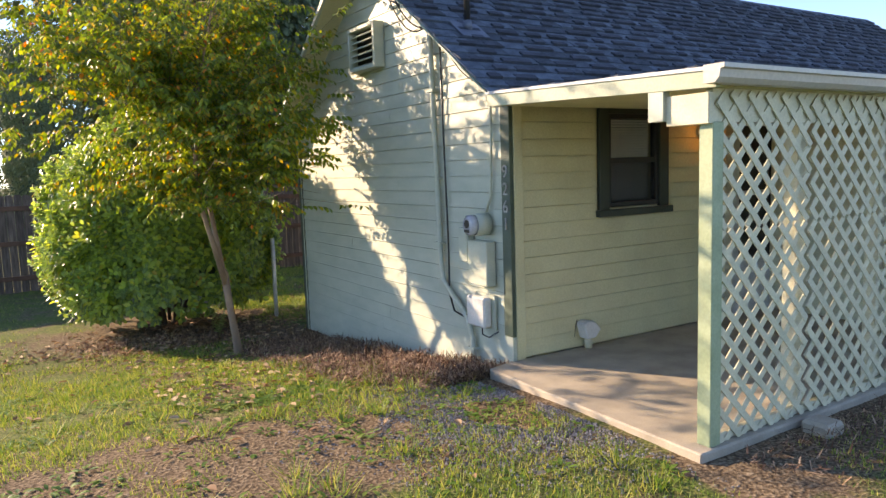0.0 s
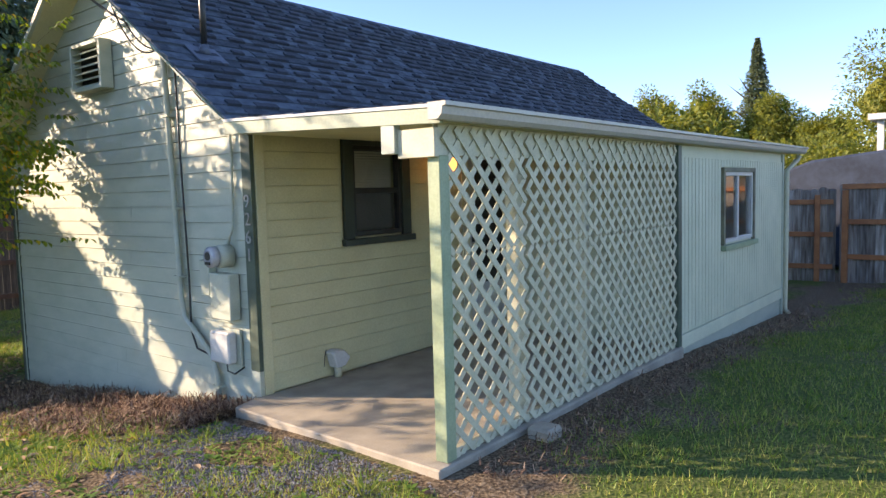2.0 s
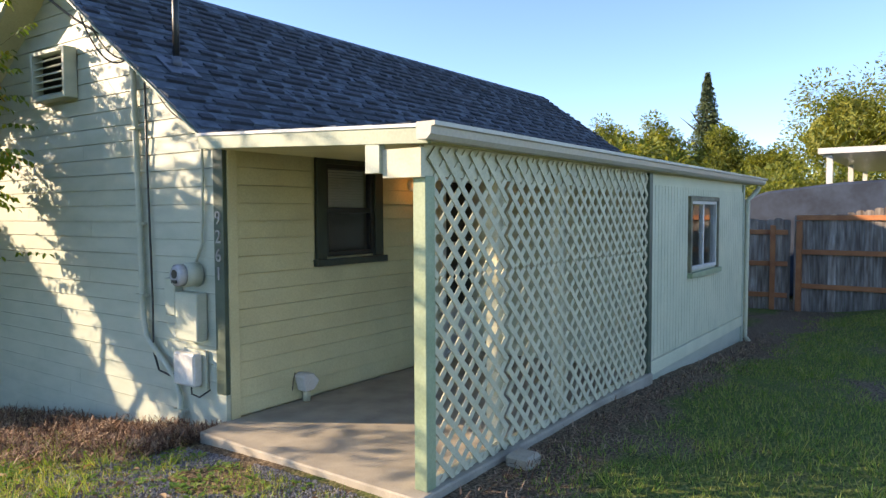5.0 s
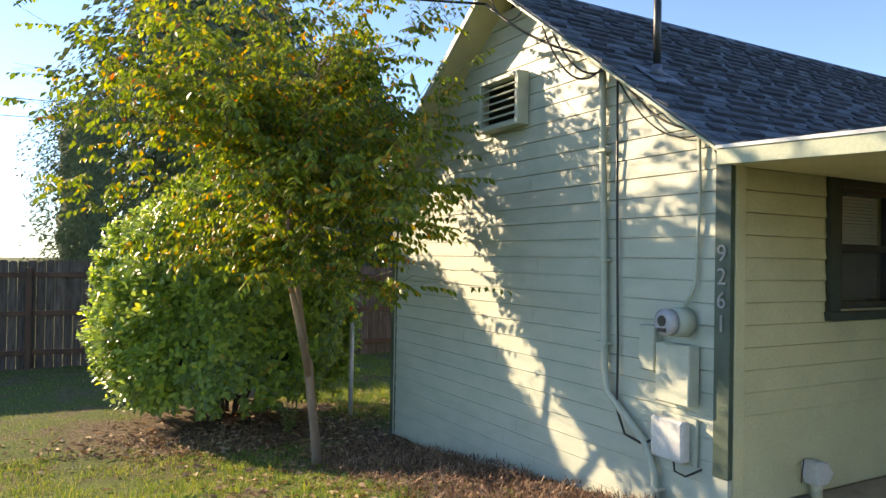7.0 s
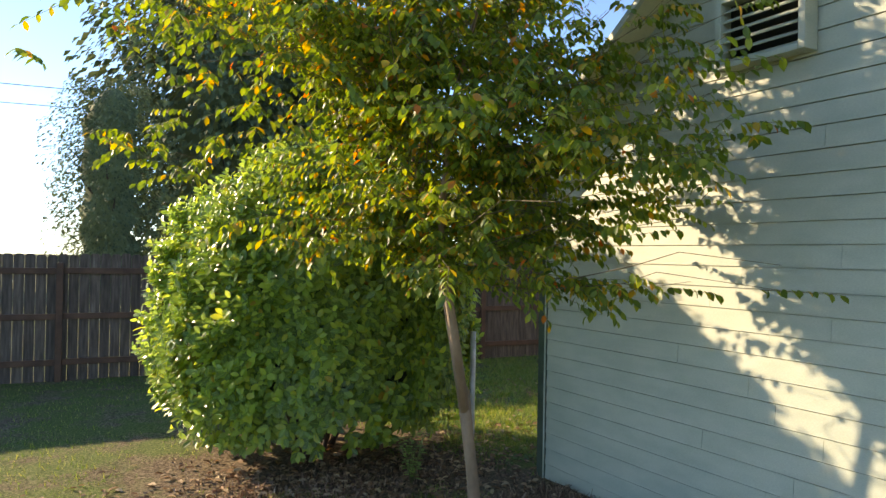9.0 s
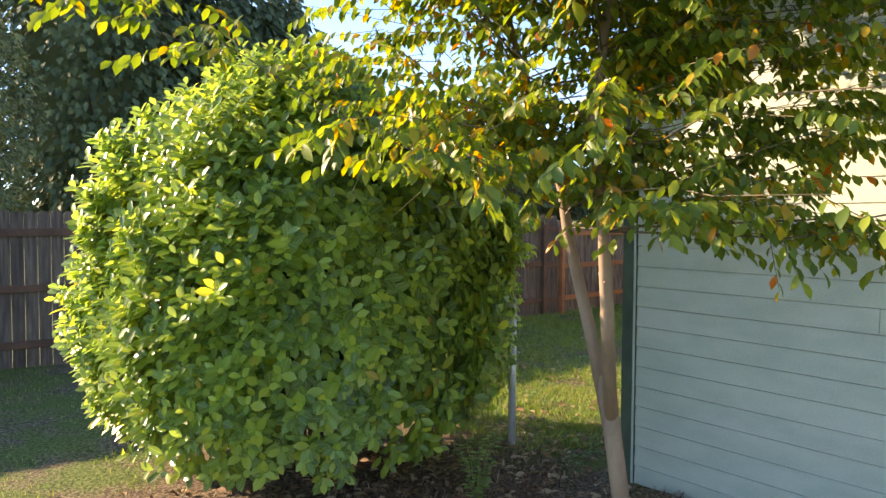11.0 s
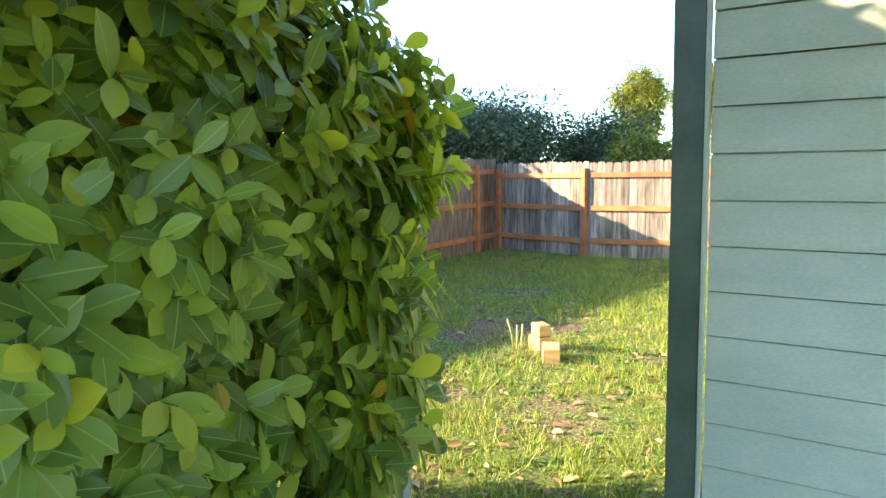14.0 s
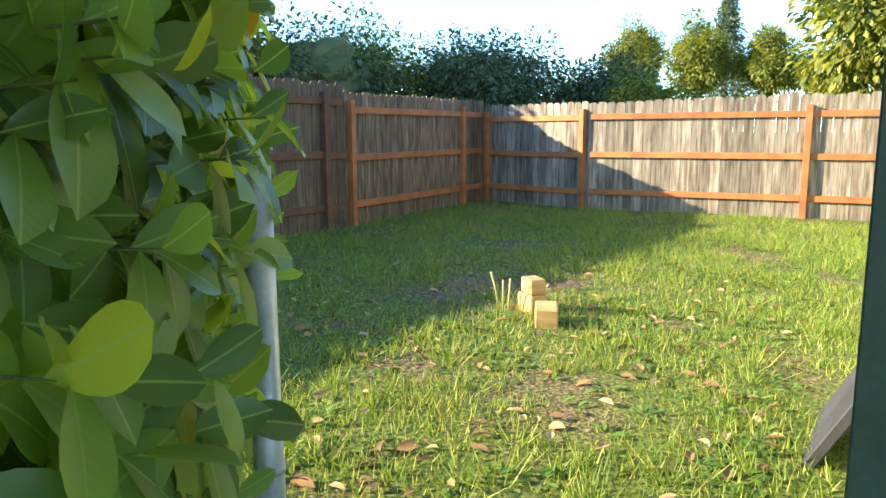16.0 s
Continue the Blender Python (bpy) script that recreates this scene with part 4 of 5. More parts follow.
def far_tree(name, x, y, h, r, mat, label, conifer=False, seed=1, n=1500, size=0.35):
    g = random.Random(seed)
    z0 = ground_z(x, y) if abs(x) < 60 else -0.6
    t = thing(name, (x, y, z0), label, "tree")
    bm = bmesh.new()
    tube(bm, [(x, y, z0 - 0.2), (x + 0.1, y, z0 + h * 0.4), (x, y, z0 + h * (0.97 if conifer is True else 0.75))], [h * 0.025, h * 0.018, 0.02], 8)
    for k in range(10):
        a = g.uniform(0, 6.28)
        zz = z0 + h * g.uniform(0.25, 0.6)
        tube(bm, [(x, y, zz), (x + math.cos(a) * r * 0.35, y + math.sin(a) * r * 0.35, zz + h * 0.08), (x + math.cos(a) * r * 0.7, y + math.sin(a) * r * 0.7, zz + h * 0.16)], [h * 0.01, h * 0.006, 0.01], 6)
    part("trunk", bm, M_DARKBARK, t)
    places = []
    clumps = [(g.uniform(0, 6.28), g.uniform(-1, 1), g.uniform(0.45, 1.0)) for _ in range(34)]
    for i in range(n):
        if conifer == "blunt":
            u = g.random()
            w = math.sin(math.pi * min(1, 0.08 + u * 0.75) ** 0.8) ** 0.6
            a = g.uniform(0, 6.28)
            rr = r * w * g.uniform(0.45, 1.0) * (1 + 0.16 * math.sin(a * 4 + u * 9) + 0.12 * noise.noise((a * 2, u * 6, seed)))
            p = (x + math.cos(a) * rr, y + math.sin(a) * rr, z0 + h * (1 - u * 0.95))
            d = (math.cos(a), math.sin(a), 0.9 if h < 6 else -0.7)
        elif conifer:
            u = g.random() ** 0.7
            zz = z0 + h * (1 - u * 0.93)
            tier = 0.65 + 0.35 * abs(math.sin(zz * 3.1))
            a = g.uniform(0, 6.28)
            rr = r * u * tier * g.uniform(0.25, 1) * (1 + 0.25 * math.sin(a * 3 + zz))
            p = (x + math.cos(a) * rr, y + math.sin(a) * rr, zz - 0.12 * rr)
            d = (math.cos(a), math.sin(a), -0.35 + g.uniform(-0.2, 0.3))
        else:
            a, v, q = clumps[i % 34]
            s = math.sqrt(1 - v * v)
            c = Vector((math.cos(a) * s * q * r * 0.72, math.sin(a) * s * q * r * 0.72, v * q * h * 0.3))
            o = Vector((g.gauss(0, 1), g.gauss(0, 1), g.gauss(0, 0.8))).normalized() * g.uniform(0.3, 1) * r * 0.36
            p = Vector((x, y, z0 + h * 0.63)) + c + o
            d = o + Vector((0, 0, -0.2))
        places.append(facing(p, d, (g.gauss(0, 0.5), g.gauss(0, 0.5), 1), g.uniform(0.6, 1.3)))
    leaf_cloud("crown", places, mat, t, size, size * 0.55, 0.2, 0.2, rows=1)
    if not conifer:
        bm = bmesh.new()
        bmesh.ops.create_icosphere(bm, subdivisions=3, radius=1, matrix=Matrix.Translation((x, y, z0 + h * 0.62)) @ Matrix.Diagonal((r * 0.4, r * 0.4, h * 0.16, 1)))
        for v in bm.verts:
            v.co += (v.co - Vector((x, y, z0 + h * 0.62))) * (0.6 * noise.noise(v.co * (2.2 / r)) + 0.5 * noise.noise(v.co * (7 / r)))
        part("inner_crown", bm, mat, t)
    if conifer == "blunt":
        bm = bmesh.new()
        pts, rad = [], []
        for k in range(13):
            u = k / 12
            pts.append((x, y, z0 + h * (0.97 - u * 0.9)))
            rad.append(r * 0.45 * math.sin(math.pi * min(1, 0.08 + u * 0.75) ** 0.8) ** 0.6 * (1 if 0 < k else 0.4))
        tube(bm, pts, rad, 14)
        for v in bm.verts:
            v.co += (v.co - Vector((x, y, v.co.z))) * (0.35 * noise.noise(v.co * 0.9) + 0.45 * noise.noise(v.co * 4))
        part("inner_crown", bm, mat, t)
    return t


def along(yaw, dist, origin=(0, 0)):
    """A place by compass: degrees to the right of +y."""
    return origin[0] + dist * math.sin(radians(yaw)), origin[1] + dist * math.cos(radians(yaw))


# trees behind the right fence
# the last two are unseen, added to cast shade on the right lawn
for yaw, dist, h, r, mt, cf, lab in ((67.5, 110, 16.5, 5.2, M_FAR, False, "round yellow-brown tree far off"), (74.8, 150, 29.5, 7.5, M_FIR, True, "tall dark conifer far off"), (71.5, 100, 15.5, 4.6, M_FAR, False, "leafy green-yellow tree far off"), (75.8, 100, 14, 5, M_FAR, False, "leafy green tree far off"), (79.5, 95, 10.5, 4, M_FAR, False, "low green tree far off"),
                                     (84, 62, 12.8, 6.2, M_FAR, False, "broad green-yellow tree behind the fence"), (90.5, 60, 13.8, 7, M_FAR, False, "broad green-yellow tree behind the fence"), (98, 55, 12.5, 6, M_FAR, False, "broad green-yellow tree behind the fence"), (79, 44, 3.6, 5, M_FAR, False, "low hedge of green shrubs behind the fence"), (85, 44, 3.6, 5, M_FAR, False, "low hedge of green shrubs behind the fence"), (91, 44, 3.8, 5, M_FAR, False, "low hedge of green shrubs behind the fence"), (97, 44, 3.6, 5, M_FAR, False, "low hedge of green shrubs behind the fence"), (60.2, 18, 4.9, 2.2, M_FAR, False, "unseen tree added beyond the house end for lawn shade"), (69, 19.8, 4.0, 2.0, M_FAR, False, "unseen low tree added beyond the house end for lawn shade")):
    x, y = along(yaw, dist)
    far_tree("conifer" if cf else "broadleaf_tree", x, y, h, r, mt, lab, cf, int(yaw), 16000, 0.1 + dist * 0.003)
# trees behind the rear fences
for x, y, h, r, mt, cf, lab, sz in ((1.0, 27, 6.9, 1.75, M_FIR, "blunt", "bushy dark green juniper behind the fence", 0.13), 
                                     (7.3, 40, 15.8, 6.5, M_FIR, "blunt", "tall drooping dark conifer far behind the fence", 0.6), (13.5, 40, 12.6, 5.2, M_FIR, "blunt", "tall drooping dark conifer far behind the fence", 0.6), (11.2, 21.5, 4.6, 2.2, M_FAR, False, "green tree behind the fence", 0.3),
                                     (18, 22, 4.4, 2.6, M_FAR, False, "blue-green leafy tree behind the fence", 0.16), (15, 21, 4.1, 2.6, M_FIR, False, "dark bushy tree behind the fence", 0.16), (20.5, 20.5, 4.2, 2.3, M_FIR, False, "dark bushy tree behind the fence", 0.16), (19.5, 18.7, 3.9, 2.2, M_FIR, False, "dark bushy tree behind the fence", 0.16), (19.5, 14.5, 2.6, 1.5, M_FAR, False, "yellow-green bush behind the fence", 0.15), (22, 16.5, 3.3, 2.2, M_FIR, False, "dark green bush behind the fence", 0.16)):
    far_tree("conifer" if cf else "broadleaf_tree", x, y, h, r, mt, lab, cf, int(x * 7 + y) + 50, 16000 if cf == "blunt" else 11000, sz * 0.8)
bm = bmesh.new()
tube(bm, [(3.40, 10.31, -0.75), (3.40, 10.31, 0.65)], 0.03, 16)
tube(bm, [(3.40, 10.31, 0.03), (3.40, 10.31, 0.045)], 0.0325, 16)
p = part("fence_pole", bm, M_STEEL)
tagged(p, "galvanised steel fence pole standing beside the laurel", "pole")
bm = bmesh.new()
tube(bm, [(15.4, 0.07, -0.5), (15.4, 0.09, 4.5), (15.42, 0.12, 9.5)], [0.16, 0.145, 0.12], 16)
tagged(part("utility_pole", bm, M_POLE), "brown wooden utility pole behind the fence", "utility pole")


# ---- shingles ----
def build_shingles():
    roof = bpy.data.objects["roof"]
    exp_, n_part, rest_v, rest_f = 0.142, 0, [], []
    g = random.Random(11)
    ang = math.atan(SLOPE)
    courses = []
    yy, k = 4.36, 0
    L = math.hypot(YR - 4.42, ZR - ZE)
    for k in range(int(L / exp_) + 1):
        courses.append((k * exp_, True))
    places = []
    for dist, _ in courses:
        y = 4.36 + dist * math.cos(ang)
        z = ZE + (y - 4.42) * SLOPE
        x = XRAKE - 0.01 - g.uniform(0, 0.3)
        while x < XROOF:
            w = g.choice((0.11, 0.16, 0.2, 0.26, 0.32))
            a, b = max(x, XRAKE - 0.012), min(x + w - 0.004, XROOF)
            if b - a > 0.03:
                places.append((a, b, y, z, g.choice((0.006, 0.008, 0.018))))
            x += w
    protos = {}
    def verts(a, b, y, z, lift):
        ux, uy = math.cos(ang), math.sin(ang)
        nx, ny = -math.sin(ang), math.cos(ang)
        o = []
        for X in (a, b):
            for s, t in ((0, 0.002), (0, 0.006 + lift), (exp_ + 0.02, 0.002), (exp_ + 0.02, -0.004)):
                o.append((X, y + s * ux + t * nx, z + s * uy + t * ny))
        return o
    fs = [(0, 1, 5, 4), (1, 2, 6, 5), (0, 3, 2, 1), (4, 5, 6, 7)]
    near = sorted(places, key=lambda p: (p[0] - 3.2) ** 2 * 0.6 + (p[2] - 4.6) ** 2)
    chosen = set(near[:300])
    for p in places:
        if p in chosen:
            a, b, y, z, lift = p
            key = (round(b - a, 3), lift)
            if key not in protos:
                me = bpy.data.meshes.new("shingle")
                me.from_pydata(verts(0, b - a, 0, 0, lift), [], fs)
                me.materials.append(M_SHINGLE)
                protos[key] = me
            ob = new("shingle", protos[key])
            ob.location = (a, y, z)
            ob.parent = roof
            ob.matrix_parent_inverse = roof.matrix_world.inverted()
        else:
            k = len(rest_v)
            rest_v += verts(*p)
            rest_f += [tuple(i + k for i in f) for f in fs]
    # the darker lower band of every other laminated tab
    band_v, band_f = [], []
    for dist, _ in courses:
        x = XRAKE + g.uniform(0, 0.4)
        while x < XROOF - 0.1:
            w, h = g.choice((0.12, 0.17, 0.22, 0.3)), g.uniform(0.045, 0.06)
            b = min(x + w, XROOF)
            k = len(band_v)
            ux, uy, nx, ny = math.cos(ang), math.sin(ang), -math.sin(ang), math.cos(ang)
            for X in (x, b):
                for s, t in ((-0.004, 0.002), (-0.004, 0.029), (h, 0.0265), (h, 0.0)):
                    band_v.append((X, 4.36 + (dist + s) * ux + t * nx, ZE + (4.36 - 4.42 + dist * ux) * SLOPE + s * uy + t * ny))
            band_f += [tuple(i + k for i in f) for f in ((0, 1, 5, 4), (1, 2, 6, 5), (2, 3, 7, 6), (0, 3, 2, 1), (4, 5, 6, 7))]
            x += w + g.choice((0.1, 0.14, 0.2, 0.28))
    me = bpy.data.meshes.new("shingle_band")
    me.from_pydata(band_v, [], band_f)
    me.materials.append(M_SHINGLE_BAND)
    ob = new("shingle_band", me)
    ob.parent = roof
    ob.matrix_parent_inverse = roof.matrix_world.inverted()
    tagged(ob, "darker lower bands of the laminated shingles", kind="stuff")
    # porch slope
    n = int(2.0 / exp_)
    for k in range(n):
        y = 2.40 + k * exp_
        z = roof_z(y) + 0.002
        x = XRAKE
        while x < 11.3:
            w = g.choice((0.16, 0.22, 0.3))
            b = min(x + w - 0.004, 11.3)
            v = len(rest_v)
            lift = g.choice((0.004, 0.008, 0.014))
            for X in (x, b):
                rest_v += [(X, y, z), (X, y, z + lift), (X, y + exp_ + 0.01, z + 0.008), (X, y + exp_ + 0.01, z)]
            rest_f += [tuple(i + v for i in f) for f in fs]
            x += w
    me = bpy.data.meshes.new("far_shingles")
    me.from_pydata(rest_v, [], rest_f)
    me.materials.append(M_SHINGLE_FAR)
    ob = new("far_shingles", me)
    ob.parent = roof
    ob.matrix_parent_inverse = roof.matrix_world.inverted()
    tagged(ob, kind="stuff")
    bm = bmesh.new()
    x = XRAKE
    while x < XROOF:
        for s in (-1, 1):
            prism(bm, [(YR, ZR + 0.012), (YR + s * 0.13, ZR - 0.13 * SLOPE + 0.012), (YR + s * 0.13, ZR - 0.13 * SLOPE + 0.022), (YR, ZR + 0.022)], 0, x, min(x + 0.2, XROOF))
        x += 0.21
    part("ridge_cap", bm, M_SHINGLE, roof, kind="stuff")


# ---- fixtures on the house ----
def mounted(ob):
    return ob


def build_vent():
    v = thing("gable_vent", (XG, 6.97, 2.7), "pale green boxed louvre vent under the gable", "vent")
    y0, y1, z0, z1, x0 = 6.64, 7.28, 2.66, 3.12, XG - 0.13
    for d in ((y0, y0 + 0.045, z0, z1), (y1 - 0.045, y1, z0, z1), (y0 + 0.045, y1 - 0.045, z0, z0 + 0.035), (y0 + 0.045, y1 - 0.045, z1 - 0.035, z1)):
        block("frame", (x0, XG - 0.011, d[0], d[1], d[2], d[3]), M_SIDING, v, bevel=0.003)
    # black sheet behind the slats paints the dark of the vent's inside
    block("backing", (XG - 0.03, XG - 0.02, y0 + 0.045, y1 - 0.045, z0 + 0.035, z1 - 0.035), M_BLACK, v, "black sheet for the shaded inside of the vent")
    n = 6
    for i in range(n):
        z = z0 + 0.05 + i * (z1 - z0 - 0.07) / n
        m = Matrix.Translation((x0 + 0.045, 0, z)) @ Matrix.Rotation(radians(-32), 4, "Y")
        block("slat", (-0.028, 0.028, y0 + 0.046, y1 - 0.046, 0, 0.008), M_SIDING, v, m=m)


def build_services():
    x = XG - 0.045
    bm = bmesh.new()
    tube(bm, [(x, 5.69, 2.98), (x, 5.67, 2.4), (x, 5.62, 0.75), (x, 5.58, 0.56), (x, 5.42, 0.44), (x, 5.20, 0.28), (x, 5.12, 0.10), (x, 5.11, -0.35)], 0.026, 12)
    c = thing("service_conduit", (x, 5.66, -0.2), "pale green painted conduit running down the gable wall", "conduit")
    for y, z in ((5.665, 2.3), (5.645, 1.5), (5.625, 0.9), (5.115, 0.0)):
        block("strap", (XG - 0.082, XG - 0.008, y - 0.055, y + 0.055, z, z + 0.02), M_SIDING, c)
    part("pipe", bm, M_SIDING, c)
    m = thing("electric_meter", (XG - 0.05, 4.97, 0.6), "round glass electric meter on a pale green painted box", "electric meter")
    block("meter_box", (XG - 0.11, XG - 0.011, 4.79, 5.07, 0.60, 0.98), M_SIDING, m, "pale green box", 0.008)
    block("side_box", (XG - 0.09, XG - 0.011, 5.10, 5.24, 0.78, 1.08), M_SIDING, m, "grey-green box", 0.008)
    bm = bmesh.new()
    tube(bm, [(XG - 0.011, 4.90, 1.12), (XG - 0.13, 4.92, 1.12)], 0.095, 24)
    part("socket_ring", bm, M_SIDING, m)
    bm = bmesh.new()
    tube(bm, [(XG - 0.131, 4.92, 1.12), (XG - 0.19, 4.925, 1.12), (XG - 0.205, 4.925, 1.12)], [0.085, 0.085, 0.06], 24)
    part("dial_glass", bm, M_METER, m, "clear domed dial cover")
    bm = bmesh.new()
    tube(bm, [(XG - 0.206, 4.925, 1.13), (XG - 0.209, 4.925, 1.13)], 0.035, 16)
    box(bm, XG - 0.212, XG - 0.207, 4.89, 4.96, 1.06, 1.085)
    part("dial", bm, M_BLACK, m, "black dial face")
    w = thing("phone_box", (XG - 0.05, 4.95, 0.25), "white plastic utility box on the gable wall", "utility box")
    block("cover", (XG - 0.12, XG - 0.035, 4.83, 5.10, 0.24, 0.50), M_WHITE, w, bevel=0.015)
    block("base", (XG - 0.034, XG - 0.011, 4.79, 5.08, 0.22, 0.52), M_SIDING, w, bevel=0.004)
    bm = bmesh.new()
    tube(bm, [(XG - 0.06, 4.95, 0.24), (XG - 0.07, 4.93, 0.17), (XG - 0.05, 4.86, 0.15), (XG - 0.03, 4.75, 0.22)], 0.007, 6)
    part("wire", bm, M_BLACK, w)
    # cables
    bm = bmesh.new()
    tube(bm, [(XG - 0.03, 5.54, 2.9), (XG - 0.03, 5.53, 2.0), (XG - 0.03, 5.50, 0.9), (XG - 0.04, 5.49, 0.45), (XG - 0.05, 5.40, 0.30), (XG - 0.04, 5.26, 0.27), (XG - 0.06, 5.12, 0.32)], 0.009, 7)
    tagged(part("black_cable", bm, M_BLACK), "black cable clipped down the pale green gable wall", "cable")
    bm = bmesh.new()
    tube(bm, [(XG - 0.03, 4.80, 2.3), (XG - 0.03, 4.79, 1.9), (XG - 0.03, 4.82, 1.35), (XG - 0.04, 4.88, 1.22)], 0.012, 7)
    tagged(part("painted_cable", bm, M_SIDING), "pale green painted cable above the meter", "cable")

    def sag(a, b, drop, r=0.007, n=14):
        a, b = Vector(a), Vector(b)
        return [a.lerp(b, i / n) - Vector((0, 0, 4 * drop * (i / n) * (1 - i / n))) for i in range(n + 1)]
    for a, b, drop, r in (((XG - 0.3, 6.9, 3.72), (XG - 0.06, 5.60, 2.98), 0.10, 0.012), ((XG - 0.25, 6.2, 3.42), (XG - 0.06, 5.62, 2.95), 0.28, 0.008), ((XG - 0.25, 6.1, 3.38), (XG - 0.06, 5.55, 2.93), 0.22, 0.008),
                          ((XG - 0.06, 5.60, 2.98), (XG - 0.03, 4.75, 2.34), 0.16, 0.008), ((XG - 0.06, 5.60, 2.95), (XG - 0.03, 4.70, 2.33), 0.24, 0.006), ((XG - 0.30, 6.85, 3.78), (XG - 0.2, 6.45, 3.58), 0.16, 0.007), ((XG - 0.03, 4.75, 2.34), (XG - 0.12, 4.5, 2.1), 0.06, 0.005)):
        bm = bmesh.new()
        tube(bm, sag(a, b, drop), r, 6)
        tagged(part("wall_cable", bm, M_BLACK), "thin black cable looped under the gable roof edge", "cable", "wall cables")
    bm = bmesh.new()
    tube(bm, sag((XG - 0.3, 6.9, 3.72), (-14, 19, 7.5), 0.5, n=24), 0.012, 6)
    tagged(part("service_drop", bm, M_BLACK), "black overhead power cable running to the house gable", "cable")
    for z in (5.2, 4.3):
        bm = bmesh.new()
        tube(bm, sag((-40, 42, z + 5), (6, 44, z + 4.4), 0.8, n=24), 0.02, 5)
        tagged(part("overhead_wire", bm, M_BLACK), "thin black overhead wire far behind the fence", "cable", "overhead wires")
    for x, y, h in ((-40, 42.1, 10.6), (6, 44.1, 10.0)):
        bm = bmesh.new()
        tube(bm, [(x, y, -0.7), (x, y, h)], [0.16, 0.12], 10)
        tagged(part("far_pole", bm, M_POLE), "wooden utility pole far behind the fence", "utility pole")


def build_numbers():
    for i, ch in enumerate("9261"):
        cu = bpy.data.curves.new("digit", "FONT")
        cu.body, cu.size, cu.extrude, cu.align_x, cu.align_y = ch, 0.145, 0.004, "CENTER", "CENTER"
        tmp = new("digit", cu)
        dg = bpy.context.evaluated_depsgraph_get()
        dg.update()
        me = bpy.data.meshes.new_from_object(tmp.evaluated_get(dg))
        bpy.data.objects.remove(tmp)
        bpy.data.curves.remove(cu)
        me.materials.clear()
        me.materials.append(M_NUMBER)
        ob = new("house_number", me)
        ob.matrix_world = Matrix.Translation((XG - 0.026, 4.622, 1.555 - i * 0.142)) @ Matrix(((0, 0, -1, 0), (-1, 0, 0, 0), (0, 1, 0, 0), (0, 0, 0, 1)))
        tagged(ob, "pale metal house number on the dark green corner board", "house number", "house numbers")


def build_porch_bits():
    d = thing("dryer_vent", (4.25, Y0 - 0.05, 0.0), "old white plastic vent hood on a short pipe", "vent hood")
    bm = bmesh.new()
    tube(bm, [(4.26, Y0 - 0.07, 0.0), (4.26, Y0 - 0.07, 0.10)], 0.035, 14)
    part("pipe", bm, M_LATTICE, d)
    bm = bmesh.new()
    prism(bm, [(4.17, 0.225), (4.22, 0.25), (4.30, 0.235), (4.37, 0.16), (4.31, 0.095), (4.21, 0.09)], 1, Y0 - 0.12, Y0 - 0.012)
    part("hood", bm, M_WHITE, d, bevel=0.008)
    bm = bmesh.new()
    tube(bm, [(4.14, Y0 - 0.06, 0.26), (4.11, Y0 - 0.07, 0.2), (4.10, Y0 - 0.07, 0.12)], 0.004, 5)
    part("wire", bm, M_BLACK, d)
    l = thing("porch_lamp", (5.80, Y0, 1.87), "lit round globe lamp with a white base on the porch wall", "wall lamp")
    bm = bmesh.new()
    tube(bm, [(5.80, Y0 - 0.011, 1.87), (5.80, Y0 - 0.04, 1.87), (5.80, Y0 - 0.07, 1.87)], [0.06, 0.058, 0.04], 18)
    part("base", bm, M_WHITE, l)
    bm = bmesh.new()
    bmesh.ops.create_uvsphere(bm, u_segments=24, v_segments=14, radius=0.085, matrix=Matrix.Translation((5.80, Y0 - 0.145, 1.865)))
    for f in bm.faces:
        f.smooth = True
    part("globe", bm, M_GLOBE, l, "glowing orange glass globe")
    p = thing("vent_pipe", (5, 5.3, 2.7), "thin black vent pipe with grey flashing on the roof", "vent pipe")
    y = 5.31
    z = roof_z(y)
    bm = bmesh.new()
    tube(bm, [(3.62, y, z - 0.05), (3.62, y, z + 0.85)], 0.028, 14)
    part("pipe", bm, M_BLACK, p)
    bm = bmesh.new()
    ang = math.atan(SLOPE)
    box(bm, -0.14, 0.14, -0.16, 0.12, 0.018, 0.026, Matrix.Translation((3.62, y, z)) @ Matrix.Rotation(ang, 4, "X"))
    tube(bm, [(3.62, y, z), (3.62, y, z + 0.09)], [0.05, 0.034], 14)
    part("flashing", bm, M_FLASH, p)


# ---- yard things ----
def on_ground(x, y, dz=0.0):
    return (x, y, ground_z(x, y) + dz)


